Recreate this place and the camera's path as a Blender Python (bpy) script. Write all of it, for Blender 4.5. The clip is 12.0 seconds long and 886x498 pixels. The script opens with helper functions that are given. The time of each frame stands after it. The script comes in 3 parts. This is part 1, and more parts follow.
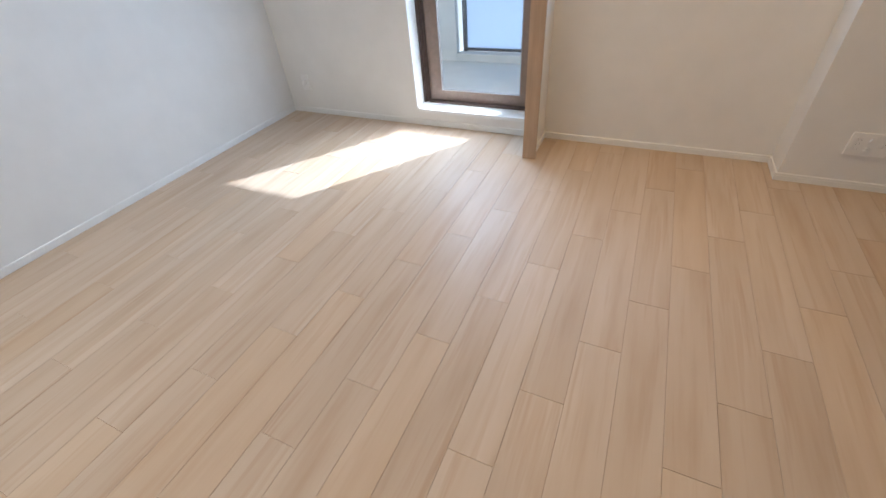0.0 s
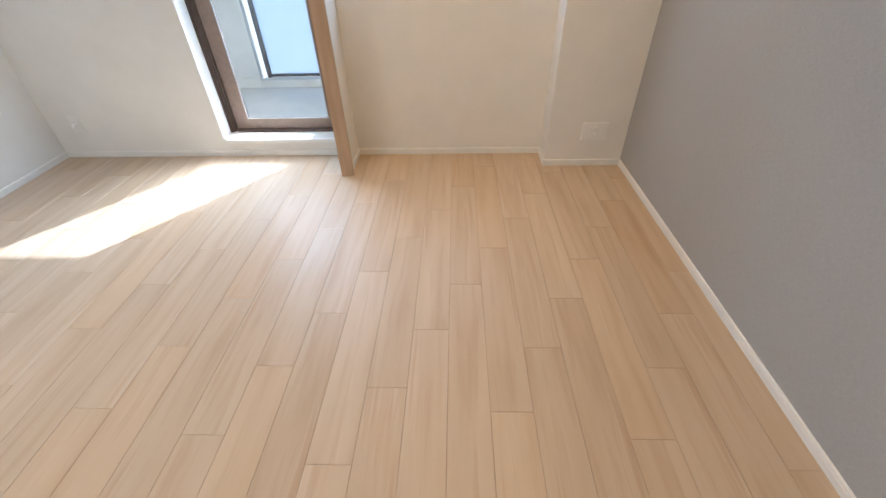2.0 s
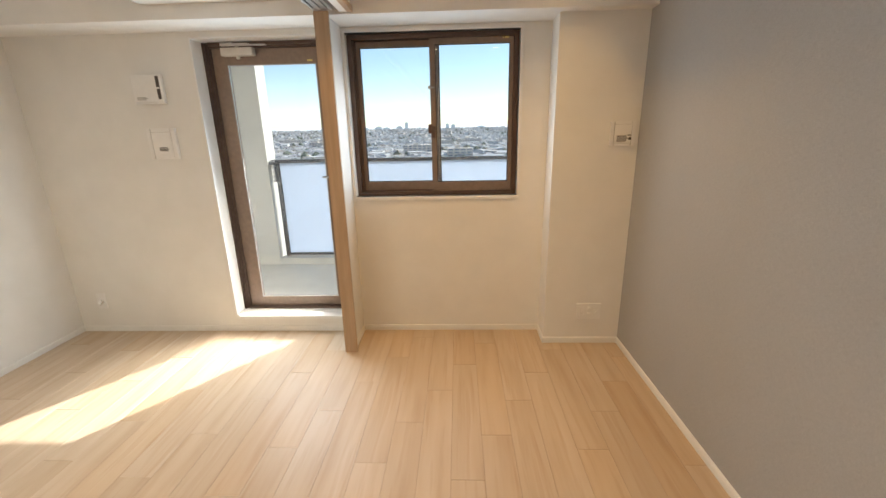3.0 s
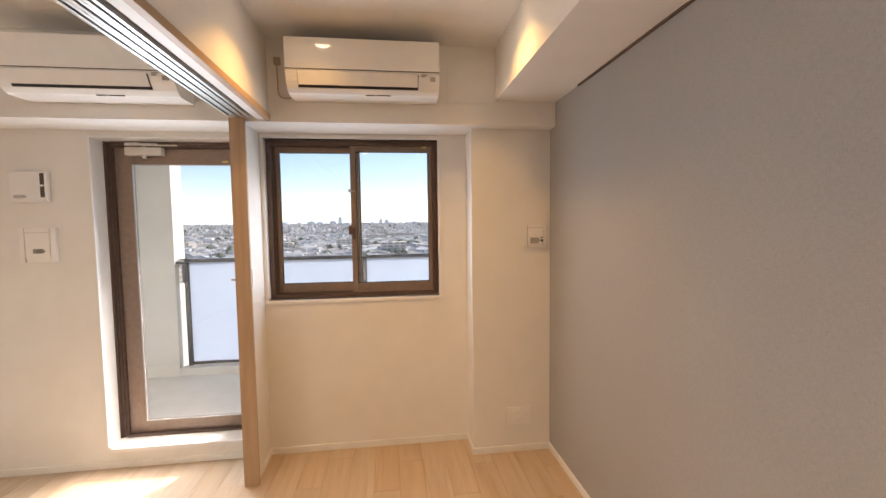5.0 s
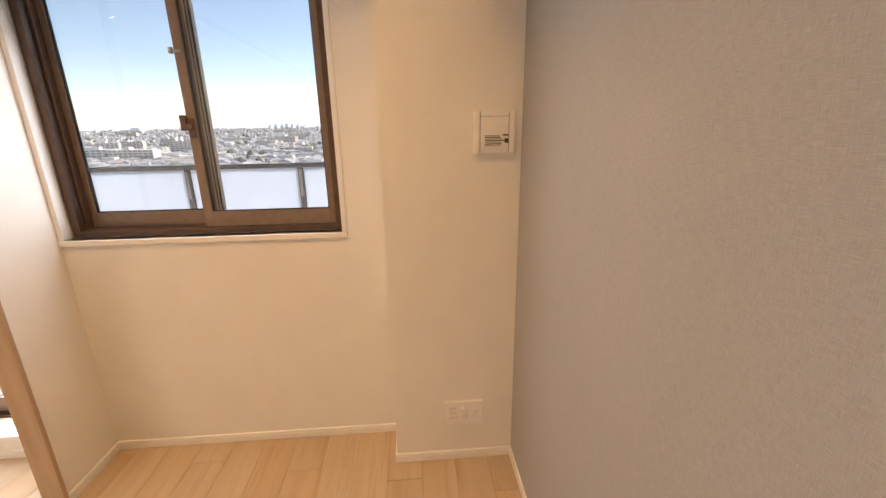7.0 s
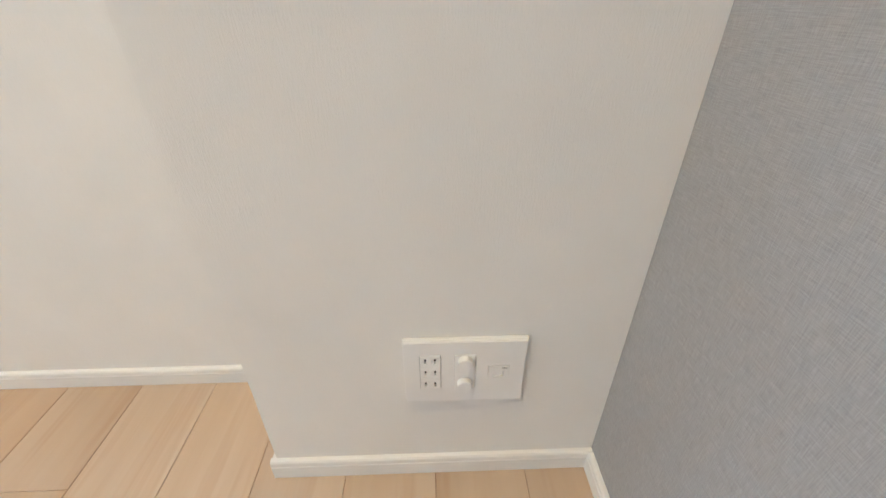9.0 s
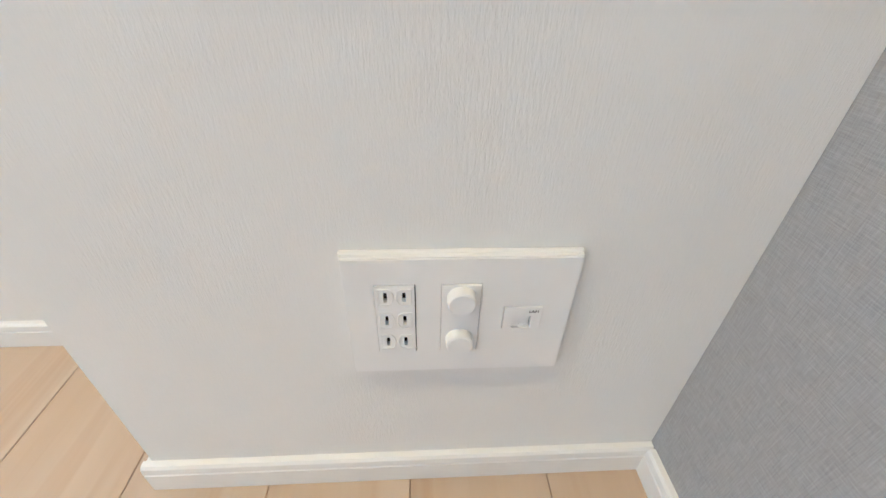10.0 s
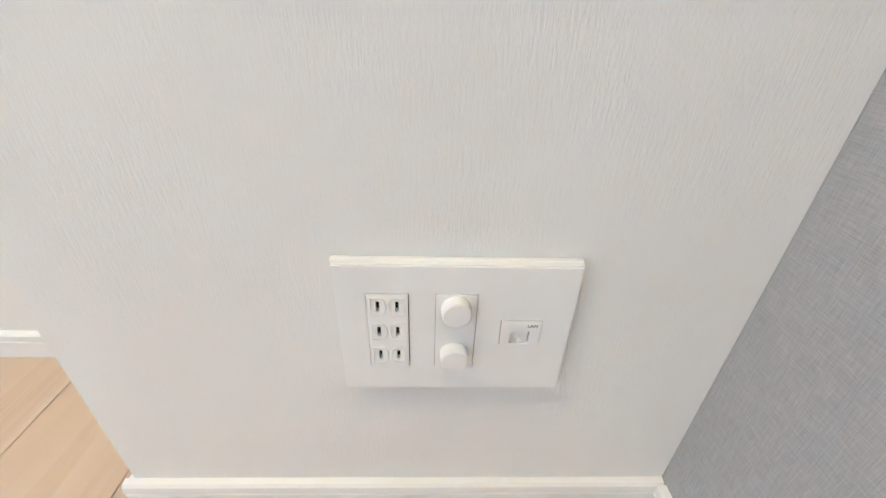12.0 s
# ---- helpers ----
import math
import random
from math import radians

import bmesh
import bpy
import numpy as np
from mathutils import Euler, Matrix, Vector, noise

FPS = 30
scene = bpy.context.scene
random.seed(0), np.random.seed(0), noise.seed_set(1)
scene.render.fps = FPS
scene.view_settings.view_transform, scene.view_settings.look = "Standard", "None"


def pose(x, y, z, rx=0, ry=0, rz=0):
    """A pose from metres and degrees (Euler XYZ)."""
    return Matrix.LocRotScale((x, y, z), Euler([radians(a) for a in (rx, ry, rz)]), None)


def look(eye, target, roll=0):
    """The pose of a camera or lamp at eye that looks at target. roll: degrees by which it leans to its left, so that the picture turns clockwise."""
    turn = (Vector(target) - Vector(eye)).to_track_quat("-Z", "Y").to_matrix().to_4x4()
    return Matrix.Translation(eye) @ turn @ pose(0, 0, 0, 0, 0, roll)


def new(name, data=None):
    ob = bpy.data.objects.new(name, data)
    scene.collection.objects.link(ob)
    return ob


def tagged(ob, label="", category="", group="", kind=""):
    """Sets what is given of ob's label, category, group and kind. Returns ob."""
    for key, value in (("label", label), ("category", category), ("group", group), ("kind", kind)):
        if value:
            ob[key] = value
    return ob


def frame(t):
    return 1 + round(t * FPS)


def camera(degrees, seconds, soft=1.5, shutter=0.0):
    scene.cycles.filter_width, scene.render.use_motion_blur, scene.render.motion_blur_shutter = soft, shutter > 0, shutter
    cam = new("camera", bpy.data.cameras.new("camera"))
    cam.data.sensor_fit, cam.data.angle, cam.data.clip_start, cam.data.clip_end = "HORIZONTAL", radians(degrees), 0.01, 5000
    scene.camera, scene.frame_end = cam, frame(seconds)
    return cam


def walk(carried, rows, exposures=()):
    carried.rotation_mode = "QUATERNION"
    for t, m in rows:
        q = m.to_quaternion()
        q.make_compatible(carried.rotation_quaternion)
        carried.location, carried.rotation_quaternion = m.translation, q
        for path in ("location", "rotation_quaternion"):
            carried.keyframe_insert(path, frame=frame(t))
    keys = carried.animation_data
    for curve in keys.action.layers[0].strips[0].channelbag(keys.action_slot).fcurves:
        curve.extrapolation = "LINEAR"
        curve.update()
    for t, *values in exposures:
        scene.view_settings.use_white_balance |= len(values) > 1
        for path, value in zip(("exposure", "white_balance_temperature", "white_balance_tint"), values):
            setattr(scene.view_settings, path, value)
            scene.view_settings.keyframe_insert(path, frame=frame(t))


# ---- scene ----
cam = camera(94.5, 12.0)
PATH = [
    (0, (-1.265, -2.491, 1.259), (-1.983, -1.125, -0.013), -5.5),
    (0.5, (-1.172, -2.521, 1.272), (-1.504, -1.129, -0.125), -5.2),
    (1, (-1.124, -2.552, 1.26), (-1.262, -1.186, -0.194), -3.5),
    (1.5, (-1.104, -2.572, 1.245), (-1.176, -1.17, -0.179), -2.2),
    (2, (-1.103, -2.571, 1.303), (-1.168, -1.004, 0.062), -1.5),
    (2.5, (-1.121, -2.609, 1.341), (-1.184, -0.813, 0.463), -1.1),
    (3, (-1.09, -2.6, 1.439), (-1.167, -0.68, 0.884), -1.2),
    (3.2, (-1.097, -2.598, 1.473), (-1.167, -0.649, 1.03), -1.0),
    (4.8, (-1.032, -2.557, 1.486), (-0.838, -0.569, 1.383), -0.8),
    (5, (-1.008, -2.515, 1.481), (-0.758, -0.535, 1.362), -0.8),
    (5.5, (-0.82, -2.332, 1.486), (-0.494, -0.368, 1.3), -0.8),
    (6, (-0.674, -2.117, 1.438), (-0.335, -0.165, 1.17), -0.8),
    (6.5, (-0.55, -1.815, 1.416), (-0.267, 0.13, 1.047), -0.6),
    (7, (-0.394, -1.492, 1.419), (-0.26, 0.421, 0.851), -1.0),
    (7.5, (-0.349, -1.181, 1.311), (-0.247, 0.69, 0.612), -1.3),
    (9.3, (-0.244, -0.304, 0.57), (-0.194, 1.36, -0.539), -0.1),
    (9.5, (-0.243, -0.271, 0.521), (-0.174, 1.376, -0.612), 0.6),
    (10, (-0.24, -0.219, 0.453), (-0.132, 1.399, -0.717), 1.5),
    (10.5, (-0.229, -0.198, 0.416), (-0.087, 1.41, -0.765), 2.4),
    (11, (-0.225, -0.206, 0.4), (-0.069, 1.402, -0.778), 2.4),
    (11.5, (-0.227, -0.211, 0.405), (-0.083, 1.424, -0.738), 2.5),
    (12, (-0.23, -0.221, 0.437), (-0.171, 1.48, -0.612), 1.8),
]
walk(cam, [(t, look(eye, target, roll)) for t, eye, target, roll in PATH],
     [(0, 0.66, 5100, 6), (0.5, 0.60, 5000, 6), (1.5, 0.86, 5000, 6), (2.0, 0.92, 5250, 5), (2.5, 0.96, 5900, 0), (3, 0.82, 6650, 6), (5, 0.85, 7000, 16), (6.5, 0.99, 6950, 20),
      (7.0, 0.98, 7450, 17), (7.5, 0.98, 7950, 14), (9.3, 1.68, 4250, -2), (10.5, 1.80, 4250, -1), (12, 1.92, 4250, -1)])

# ---- world, sun, lamps ----
SUN = Vector((0.752, 1.045, 1.0)).normalized()
EL = math.asin(SUN.z)
AZ = math.atan2(SUN.x, SUN.y)
world = bpy.data.worlds.new("world")
scene.world = world
world.use_nodes = True
wn = world.node_tree.nodes
sky = wn.new("ShaderNodeTexSky")
sky.sky_type = "NISHITA"
sky.sun_disc = False
sky.sun_elevation = EL
sky.sun_rotation = AZ
sky.altitude = 60
sky.air_density = 0.85
sky.dust_density = 0.0
sky.ozone_density = 1.1
world.node_tree.links.new(sky.outputs["Color"], wn["Background"].inputs["Color"])
wn["Background"].inputs["Strength"].default_value = 0.094

sun_data = bpy.data.lights.new("sun", "SUN")
sun_data.energy = 5.0
sun_data.angle = radians(0.53)
sun_data.color = (1.0, 0.965, 0.92)
sun = new("sun", sun_data)
sun.matrix_world = look(SUN * 30, (0, 0, 0))

# warm lamps over the bedroom side, whiter ones over the living side: place, watts, colour
WARM, WHITE = (1.0, 0.555, 0.165), (1.0, 0.83, 0.62)
# Window pair is known; rear pair is assumed; white pair is unseen fill.
DOWNLIGHTS_AND_FILL = [(-1.38, -0.615, 3.1, WARM), (-0.565, -0.635, 2.1, WARM), (-1.38, -3.05, 1.7, WARM), (-0.565, -3.05, 2.7, WARM),
              (-3.3, -2.6, 9.2, WHITE), (-3.3, -3.8, 7.2, WHITE)]


# area lamps added in the two glazed openings to boost the sky's light: x, y, z, width, height, watts
for ox, oy, oz, ow, oh, watts in ((-1.245, 0.236, 1.40, 1.00, 0.66, 3.9), (-2.32, 0.212, 0.98, 0.58, 1.10, 14.0)):
    sd = bpy.data.lights.new("sky_fill", "AREA")
    sd.shape = "RECTANGLE"
    sd.size, sd.size_y = ow, oh
    sd.energy = watts
    sd.color = (0.74, 0.87, 1.0)
    sky_fill = new("sky_fill", sd)
    sky_fill.matrix_world = pose(ox, oy, oz, -90, 0, 0)

# ---- materials ----
def material(name):
    m = bpy.data.materials.new(name)
    m.use_nodes = True
    return m, m.node_tree.nodes, m.node_tree.links, m.node_tree.nodes["Principled BSDF"]


def noise_tex(n, l, scale, detail=3.0, rough=0.55, stretch=(1, 1, 1), coord="Object", seed=None):
    tc = n.new("ShaderNodeTexCoord")
    mp = n.new("ShaderNodeMapping")
    mp.inputs["Scale"].default_value = stretch
    l.new(tc.outputs[coord], mp.inputs["Vector"])
    if seed is not None:
        l.new(seed, mp.inputs["Location"])
    t = n.new("ShaderNodeTexNoise")
    t.inputs["Scale"].default_value = scale
    t.inputs["Detail"].default_value = detail
    t.inputs["Roughness"].default_value = rough
    l.new(mp.outputs["Vector"], t.inputs["Vector"])
    return t.outputs["Fac"]


def ramp(n, l, fac, stops):
    r = n.new("ShaderNodeValToRGB")
    e = r.color_ramp.elements
    while len(e) < len(stops):
        e.new(0.5)
    for el, (p, c) in zip(e, stops):
        el.position = p
        el.color = (*c, 1) if len(c) == 3 else c
    l.new(fac, r.inputs["Fac"])
    return r.outputs["Color"]


def grey(v):
    return (v, v, v)


def math_node(n, l, op, a, b):
    k = n.new("ShaderNodeMath")
    k.operation = op
    for i, v in enumerate((a, b)):
        if isinstance(v, (int, float)):
            k.inputs[i].default_value = v
        else:
            l.new(v, k.inputs[i])
    return k.outputs[0]


def mix_col(n, l, fac, a, b, blend="MIX"):
    k = n.new("ShaderNodeMix")
    k.data_type = "RGBA"
    k.blend_type = blend
    for s, v in (("Factor", fac), ("A", a), ("B", b)):
        sock = k.inputs[0] if s == "Factor" else k.inputs[6] if s == "A" else k.inputs[7]
        if isinstance(v, (int, float)):
            sock.default_value = v
        elif isinstance(v, tuple):
            sock.default_value = (*v, 1)
        else:
            l.new(v, sock)
    return k.outputs[2]


def bump(n, l, bsdf, height, strength=0.2, distance=0.001):
    b = n.new("ShaderNodeBump")
    b.inputs["Strength"].default_value = strength
    b.inputs["Distance"].default_value = distance
    l.new(height, b.inputs["Height"])
    l.new(b.outputs["Normal"], bsdf.inputs["Normal"])


def plain(name, col, rough=0.5, metal=0.0, var=0.06, scale=14.0, fine=180.0, bumps=0.05):
    """A painted, moulded or anodised surface with slight mottling and fine grain."""
    m, n, l, b = material(name)
    f = noise_tex(n, l, scale, 4)
    lo = tuple(c * (1 - var) for c in col)
    hi = tuple(min(1, c * (1 + var)) for c in col)
    l.new(ramp(n, l, f, [(0.3, lo), (0.7, hi)]), b.inputs["Base Color"])
    g = noise_tex(n, l, fine, 2)
    l.new(ramp(n, l, g, [(0.2, grey(max(0, rough - 0.06))), (0.8, grey(min(1, rough + 0.06)))]), b.inputs["Roughness"])
    b.inputs["Metallic"].default_value = metal
    if bumps:
        bump(n, l, b, g, bumps, 0.0006)
    return m


def wallpaper_white():
    """White vinyl wallpaper with fine upright ribs and a faint blotchy emboss."""
    m, n, l, b = material("white_wallpaper")
    ribs = noise_tex(n, l, 1.0, 3, 0.6, (620, 620, 72))
    fine = noise_tex(n, l, 1.0, 2, 0.5, (1100, 1100, 320))
    broad = noise_tex(n, l, 5.0, 3)
    patch = noise_tex(n, l, 9.0, 2)
    col = ramp(n, l, broad, [(0.3, (0.79, 0.772, 0.742)), (0.7, (0.83, 0.812, 0.782))])
    col = mix_col(n, l, 0.05, col, ramp(n, l, ribs, [(0.3, grey(0.62)), (0.7, grey(0.95))]), "MULTIPLY")
    l.new(col, b.inputs["Base Color"])
    b.inputs["Roughness"].default_value = 0.62
    h = math_node(n, l, "ADD", math_node(n, l, "MULTIPLY", ribs, ramp(n, l, patch, [(0.38, grey(0.18)), (0.64, grey(1.0))])),
                  math_node(n, l, "MULTIPLY", fine, 0.35))
    bump(n, l, b, h, 0.42, 0.0012)
    return m


def wallpaper_grey():
    """Grey cloth-look wallpaper: dark and pale threads crossing."""
    m, n, l, b = material("grey_woven_wallpaper")
    up = noise_tex(n, l, 1.0, 3, 0.65, (1100, 1100, 50))
    across = noise_tex(n, l, 1.0, 3, 0.65, (50, 50, 1100))
    slub_u = noise_tex(n, l, 1.0, 1, 0.5, (1000, 1000, 78))
    slub_a = noise_tex(n, l, 1.0, 1, 0.5, (78, 78, 1000))
    broad = noise_tex(n, l, 3.0, 3)
    weave = math_node(n, l, "ADD", math_node(n, l, "MULTIPLY", up, 0.5), math_node(n, l, "MULTIPLY", across, 0.5))
    col = ramp(n, l, weave, [(0.36, (0.318, 0.316, 0.318)), (0.5, (0.390, 0.388, 0.390)), (0.66, (0.472, 0.470, 0.472))])
    slub = math_node(n, l, "MAXIMUM", ramp(n, l, slub_u, [(0.60, grey(0)), (0.68, grey(1))]), ramp(n, l, slub_a, [(0.60, grey(0)), (0.68, grey(1))]))
    col = mix_col(n, l, math_node(n, l, "MULTIPLY", slub, 0.24), col, (0.56, 0.56, 0.57))
    col = mix_col(n, l, 0.25, col, ramp(n, l, broad, [(0.3, grey(0.85)), (0.7, grey(1.0))]), "MULTIPLY")
    l.new(col, b.inputs["Base Color"])
    b.inputs["Roughness"].default_value = 0.8
    bump(n, l, b, math_node(n, l, "ADD", weave, math_node(n, l, "MULTIPLY", slub, 0.2)), 0.09, 0.0010)
    return m


def wood_floor():
    """Pale maple-look boards, each with its own tone, soft grain along the board and a few brown streaks."""
    m, n, l, b = material("pale_maple_board")
    info = n.new("ShaderNodeObjectInfo")
    sc = n.new("ShaderNodeVectorMath")
    sc.operation = "SCALE"
    sc.inputs[0].default_value = (31.0, 47.0, 13.0)
    l.new(info.outputs["Random"], sc.inputs["Scale"])
    seed = sc.outputs[0]
    grain = noise_tex(n, l, 1.0, 4, 0.55, (13, 1.1, 8), seed=seed)
    fine = noise_tex(n, l, 1.0, 3, 0.6, (260, 9, 40), seed=seed)
    cloud = noise_tex(n, l, 1.0, 2, 0.5, (8, 0.9, 4), seed=seed)
    streak = noise_tex(n, l, 1.0, 3, 0.55, (24, 1.3, 6), seed=seed)
    pale = noise_tex(n, l, 1.0, 3, 0.55, (27, 1.2, 9), seed=seed)
    col = ramp(n, l, grain, [(0.25, (0.475, 0.350, 0.235)), (0.47, (0.548, 0.430, 0.314)), (0.75, (0.590, 0.482, 0.370))])
    col = mix_col(n, l, math_node(n, l, "MULTIPLY", ramp(n, l, streak, [(0.55, grey(0)), (0.70, grey(1))]), 0.38), col, (0.36, 0.205, 0.100))
    col = mix_col(n, l, math_node(n, l, "MULTIPLY", ramp(n, l, pale, [(0.60, grey(0)), (0.70, grey(1))]), 0.18), col, (0.68, 0.56, 0.42))
    col = mix_col(n, l, 0.07, col, ramp(n, l, fine, [(0.3, grey(0.82)), (0.7, grey(1.0))]), "MULTIPLY")
    col = mix_col(n, l, 0.4, col, ramp(n, l, cloud, [(0.3, (0.86, 0.83, 0.80)), (0.7, (1.0, 1.0, 1.0))]), "MULTIPLY")
    tone = ramp(n, l, info.outputs["Random"], [(0.0, (0.91, 0.89, 0.865)), (0.3, (0.97, 0.96, 0.95)), (0.6, (1.0, 1.0, 1.0)), (0.85, (1.0, 0.965, 0.91)), (1.0, (0.94, 0.885, 0.82))])
    col = mix_col(n, l, 1.0, col, tone, "MULTIPLY")
    l.new(col, b.inputs["Base Color"])
    l.new(ramp(n, l, grain, [(0.3, grey(0.50)), (0.7, grey(0.43))]), b.inputs["Roughness"])
    b.inputs["Specular IOR Level"].default_value = 0.4
    bump(n, l, b, fine, 0.08, 0.0006)
    return m


def wood_trim(name, lo, hi, stretch):
    """Beech-look printed sheet on posts and trim."""
    m, n, l, b = material(name)
    g = noise_tex(n, l, 1.0, 4, 0.6, stretch)
    f = noise_tex(n, l, 1.0, 2, 0.5, tuple(s * 6 for s in stretch))
    col = ramp(n, l, g, [(0.3, lo), (0.7, hi)])
    col = mix_col(n, l, 0.3, col, ramp(n, l, f, [(0.3, grey(0.8)), (0.7, grey(1.0))]), "MULTIPLY")
    l.new(col, b.inputs["Base Color"])
    b.inputs["Roughness"].default_value = 0.45
    bump(n, l, b, f, 0.06, 0.0005)
    return m


def glass_mat():
    m, n, l, b = material("window_glass")
    b.inputs["Base Color"].default_value = (0.97, 0.99, 0.985, 1)
    b.inputs["Roughness"].default_value = 0.0
    b.inputs["Transmission Weight"].default_value = 1.0
    b.inputs["IOR"].default_value = 1.45
    return m


def frosted_mat():
    """Milky balustrade glass: lets light through, shows nothing behind it."""
    m, n, l, b = material("frosted_glass")
    tr = n.new("ShaderNodeBsdfTranslucent")
    f = noise_tex(n, l, 3.0, 3)
    l.new(ramp(n, l, f, [(0.3, (0.66, 0.72, 0.81)), (0.7, (0.70, 0.76, 0.85))]), tr.inputs["Color"])
    b.inputs["Base Color"].default_value = (0.52, 0.57, 0.65, 1)
    b.inputs["Roughness"].default_value = 0.35
    mx = n.new("ShaderNodeMixShader")
    mx.inputs[0].default_value = 0.68
    l.new(b.outputs[0], mx.inputs[1])
    l.new(tr.outputs[0], mx.inputs[2])
    l.new(mx.outputs[0], n["Material Output"].inputs["Surface"])
    return m


def lamp_glow():
    m, n, l, b = material("lamp_glow")
    b.inputs["Base Color"].default_value = (0.9, 0.85, 0.75, 1)
    b.inputs["Emission Color"].default_value = (1.0, 0.78, 0.52, 1)
    b.inputs["Emission Strength"].default_value = 14
    return m


WALL = wallpaper_white()
GREYWALL = wallpaper_grey()
BOARD = wood_floor()
POST = wood_trim("beech_post", (0.40, 0.275, 0.175), (0.51, 0.365, 0.245), (30, 30, 2))
TRIMWOOD = wood_trim("beech_trim", (0.38, 0.25, 0.155), (0.49, 0.34, 0.225), (30, 2, 30))
CEIL = plain("ceiling_paper", (0.80, 0.785, 0.76), 0.75, 0, 0.03, 6, 300, 0.25)
BASE = plain("white_skirting", (0.80, 0.785, 0.76), 0.42, 0, 0.03, 9, 240, 0.04)
CASING = plain("white_casing", (0.82, 0.81, 0.80), 0.45, 0, 0.03, 9, 240, 0.04)
PLASTIC = plain("white_plastic", (0.84, 0.825, 0.805), 0.34, 0, 0.02, 20, 500, 0.02)
GLOSS = plain("glossy_white_plastic", (0.82, 0.81, 0.79), 0.065, 0, 0.02, 20, 500, 0.0)
BRONZE = plain("bronze_aluminium", (0.125, 0.082, 0.066), 0.42, 0.35, 0.14, 30, 400, 0.03)
BRONZE_L = plain("bronze_aluminium_leaf", (0.25, 0.185, 0.148), 0.40, 0.4, 0.10, 30, 400, 0.03)
RUBBER = plain("dark_gasket", (0.02, 0.018, 0.017), 0.6)
GAPGREY = plain("shaded_gap", (0.22, 0.21, 0.20), 0.7)
DARK = plain("dark_slot", (0.012, 0.011, 0.010), 0.7)
ALU = plain("track_aluminium", (0.62, 0.61, 0.60), 0.32, 0.8, 0.06, 40, 500, 0.02)
STEEL = plain("grey_steel", (0.42, 0.42, 0.43), 0.35, 0.7, 0.1, 40, 500, 0.03)
CLOSER = plain("painted_closer", (0.66, 0.63, 0.58), 0.4, 0.0, 0.05)
ARM = plain("pale_arm", (0.72, 0.71, 0.69), 0.35, 0.0, 0.05)
RAILMETAL = plain("rail_metal", (0.085, 0.09, 0.10), 0.34, 0.65, 0.1, 30, 400, 0.03)
CLIP = plain("dull_clip", (0.24, 0.245, 0.26), 0.4, 0.5, 0.1, 40, 500, 0.03)
BROWNLINE = plain("brown_groove", (0.13, 0.085, 0.06), 0.6)
CORD = plain("beige_cord", (0.42, 0.33, 0.24), 0.5)
INK = plain("grey_ink", (0.085, 0.07, 0.06), 0.6, 0, 0.2, 200, 800, 0.0)
INK_L = plain("pale_ink", (0.36, 0.33, 0.30), 0.6, 0, 0.2, 200, 800, 0.0)
YELLOW = plain("yellow_label", (0.72, 0.60, 0.22), 0.5)
SUBFLOOR = plain("joint_brown", (0.24, 0.135, 0.075), 0.7)
CONCRETE = plain("painted_parapet", (0.66, 0.648, 0.615), 0.8, 0, 0.06, 4, 120, 0.3)
BALCFLOOR = plain("balcony_sheet", (0.70, 0.68, 0.63), 0.7, 0, 0.06, 5, 160, 0.3)
GLASS = glass_mat()
FROST = frosted_mat()
GLOW = lamp_glow()


# ---- building helpers ----
def box(bm, x0, x1, y0, y1, z0, z1):
    vs = bmesh.ops.create_cube(bm, size=1.0)["verts"]
    for v in vs:
        v.co = Vector(((x0 + x1) / 2 + v.co.x * (x1 - x0), (y0 + y1) / 2 + v.co.y * (y1 - y0), (z0 + z1) / 2 + v.co.z * (z1 - z0)))
    return vs


def cyl(bm, p0, p1, r, seg=20, r2=None):
    d = Vector(p1) - Vector(p0)
    vs = bmesh.ops.create_cone(bm, cap_ends=True, segments=seg, radius1=r, radius2=r if r2 is None else r2, depth=d.length)["verts"]
    m = Matrix.Translation((Vector(p0) + Vector(p1)) / 2) @ d.to_track_quat("Z", "Y").to_matrix().to_4x4()
    bmesh.ops.transform(bm, matrix=m, verts=vs)
    return vs


def bevel(bm, width, seg=2):
    bmesh.ops.bevel(bm, geom=bm.edges[:], offset=width, segments=seg, affect="EDGES", profile=0.6, clamp_overlap=True)


def mesh_from(name, bm, mat, smooth=False):
    me = bpy.data.meshes.new(name)
    bmesh.ops.recalc_face_normals(bm, faces=bm.faces[:])
    if smooth:
        for f in bm.faces:
            f.smooth = True
        for e in bm.edges:
            if len(e.link_faces) == 2 and e.calc_face_angle(0) > 0.6:
                e.smooth = False
    bm.to_mesh(me)
    bm.free()
    me.materials.append(mat)
    return me


def base_of(ob):
    """Where a thing or part has its origin in the room; meshes are drawn in room coordinates and moved back by it."""
    p = Vector((0, 0, 0))
    while ob is not None:
        p += ob.location
        ob = ob.parent
    return p


def part(name, bm, mat, parent=None, label="", smooth=False):
    ob = new(name, mesh_from(name, bm, mat, smooth))
    ob.parent = parent
    ob.data.transform(Matrix.Translation(-base_of(parent)))
    return tagged(ob, label)


def solid(name, boxes, mat, parent=None, label="", bev=0.0, seg=2):
    bm = bmesh.new()
    for b in boxes:
        box(bm, *b)
    if bev:
        bevel(bm, bev, seg)
    return part(name, bm, mat, parent, label)


def thing(name, label, category, at=(0, 0, 0), group="", kind=""):
    ob = new(name)
    ob.empty_display_size = 0.05
    ob.location = at
    return tagged(ob, label, category, group, kind)


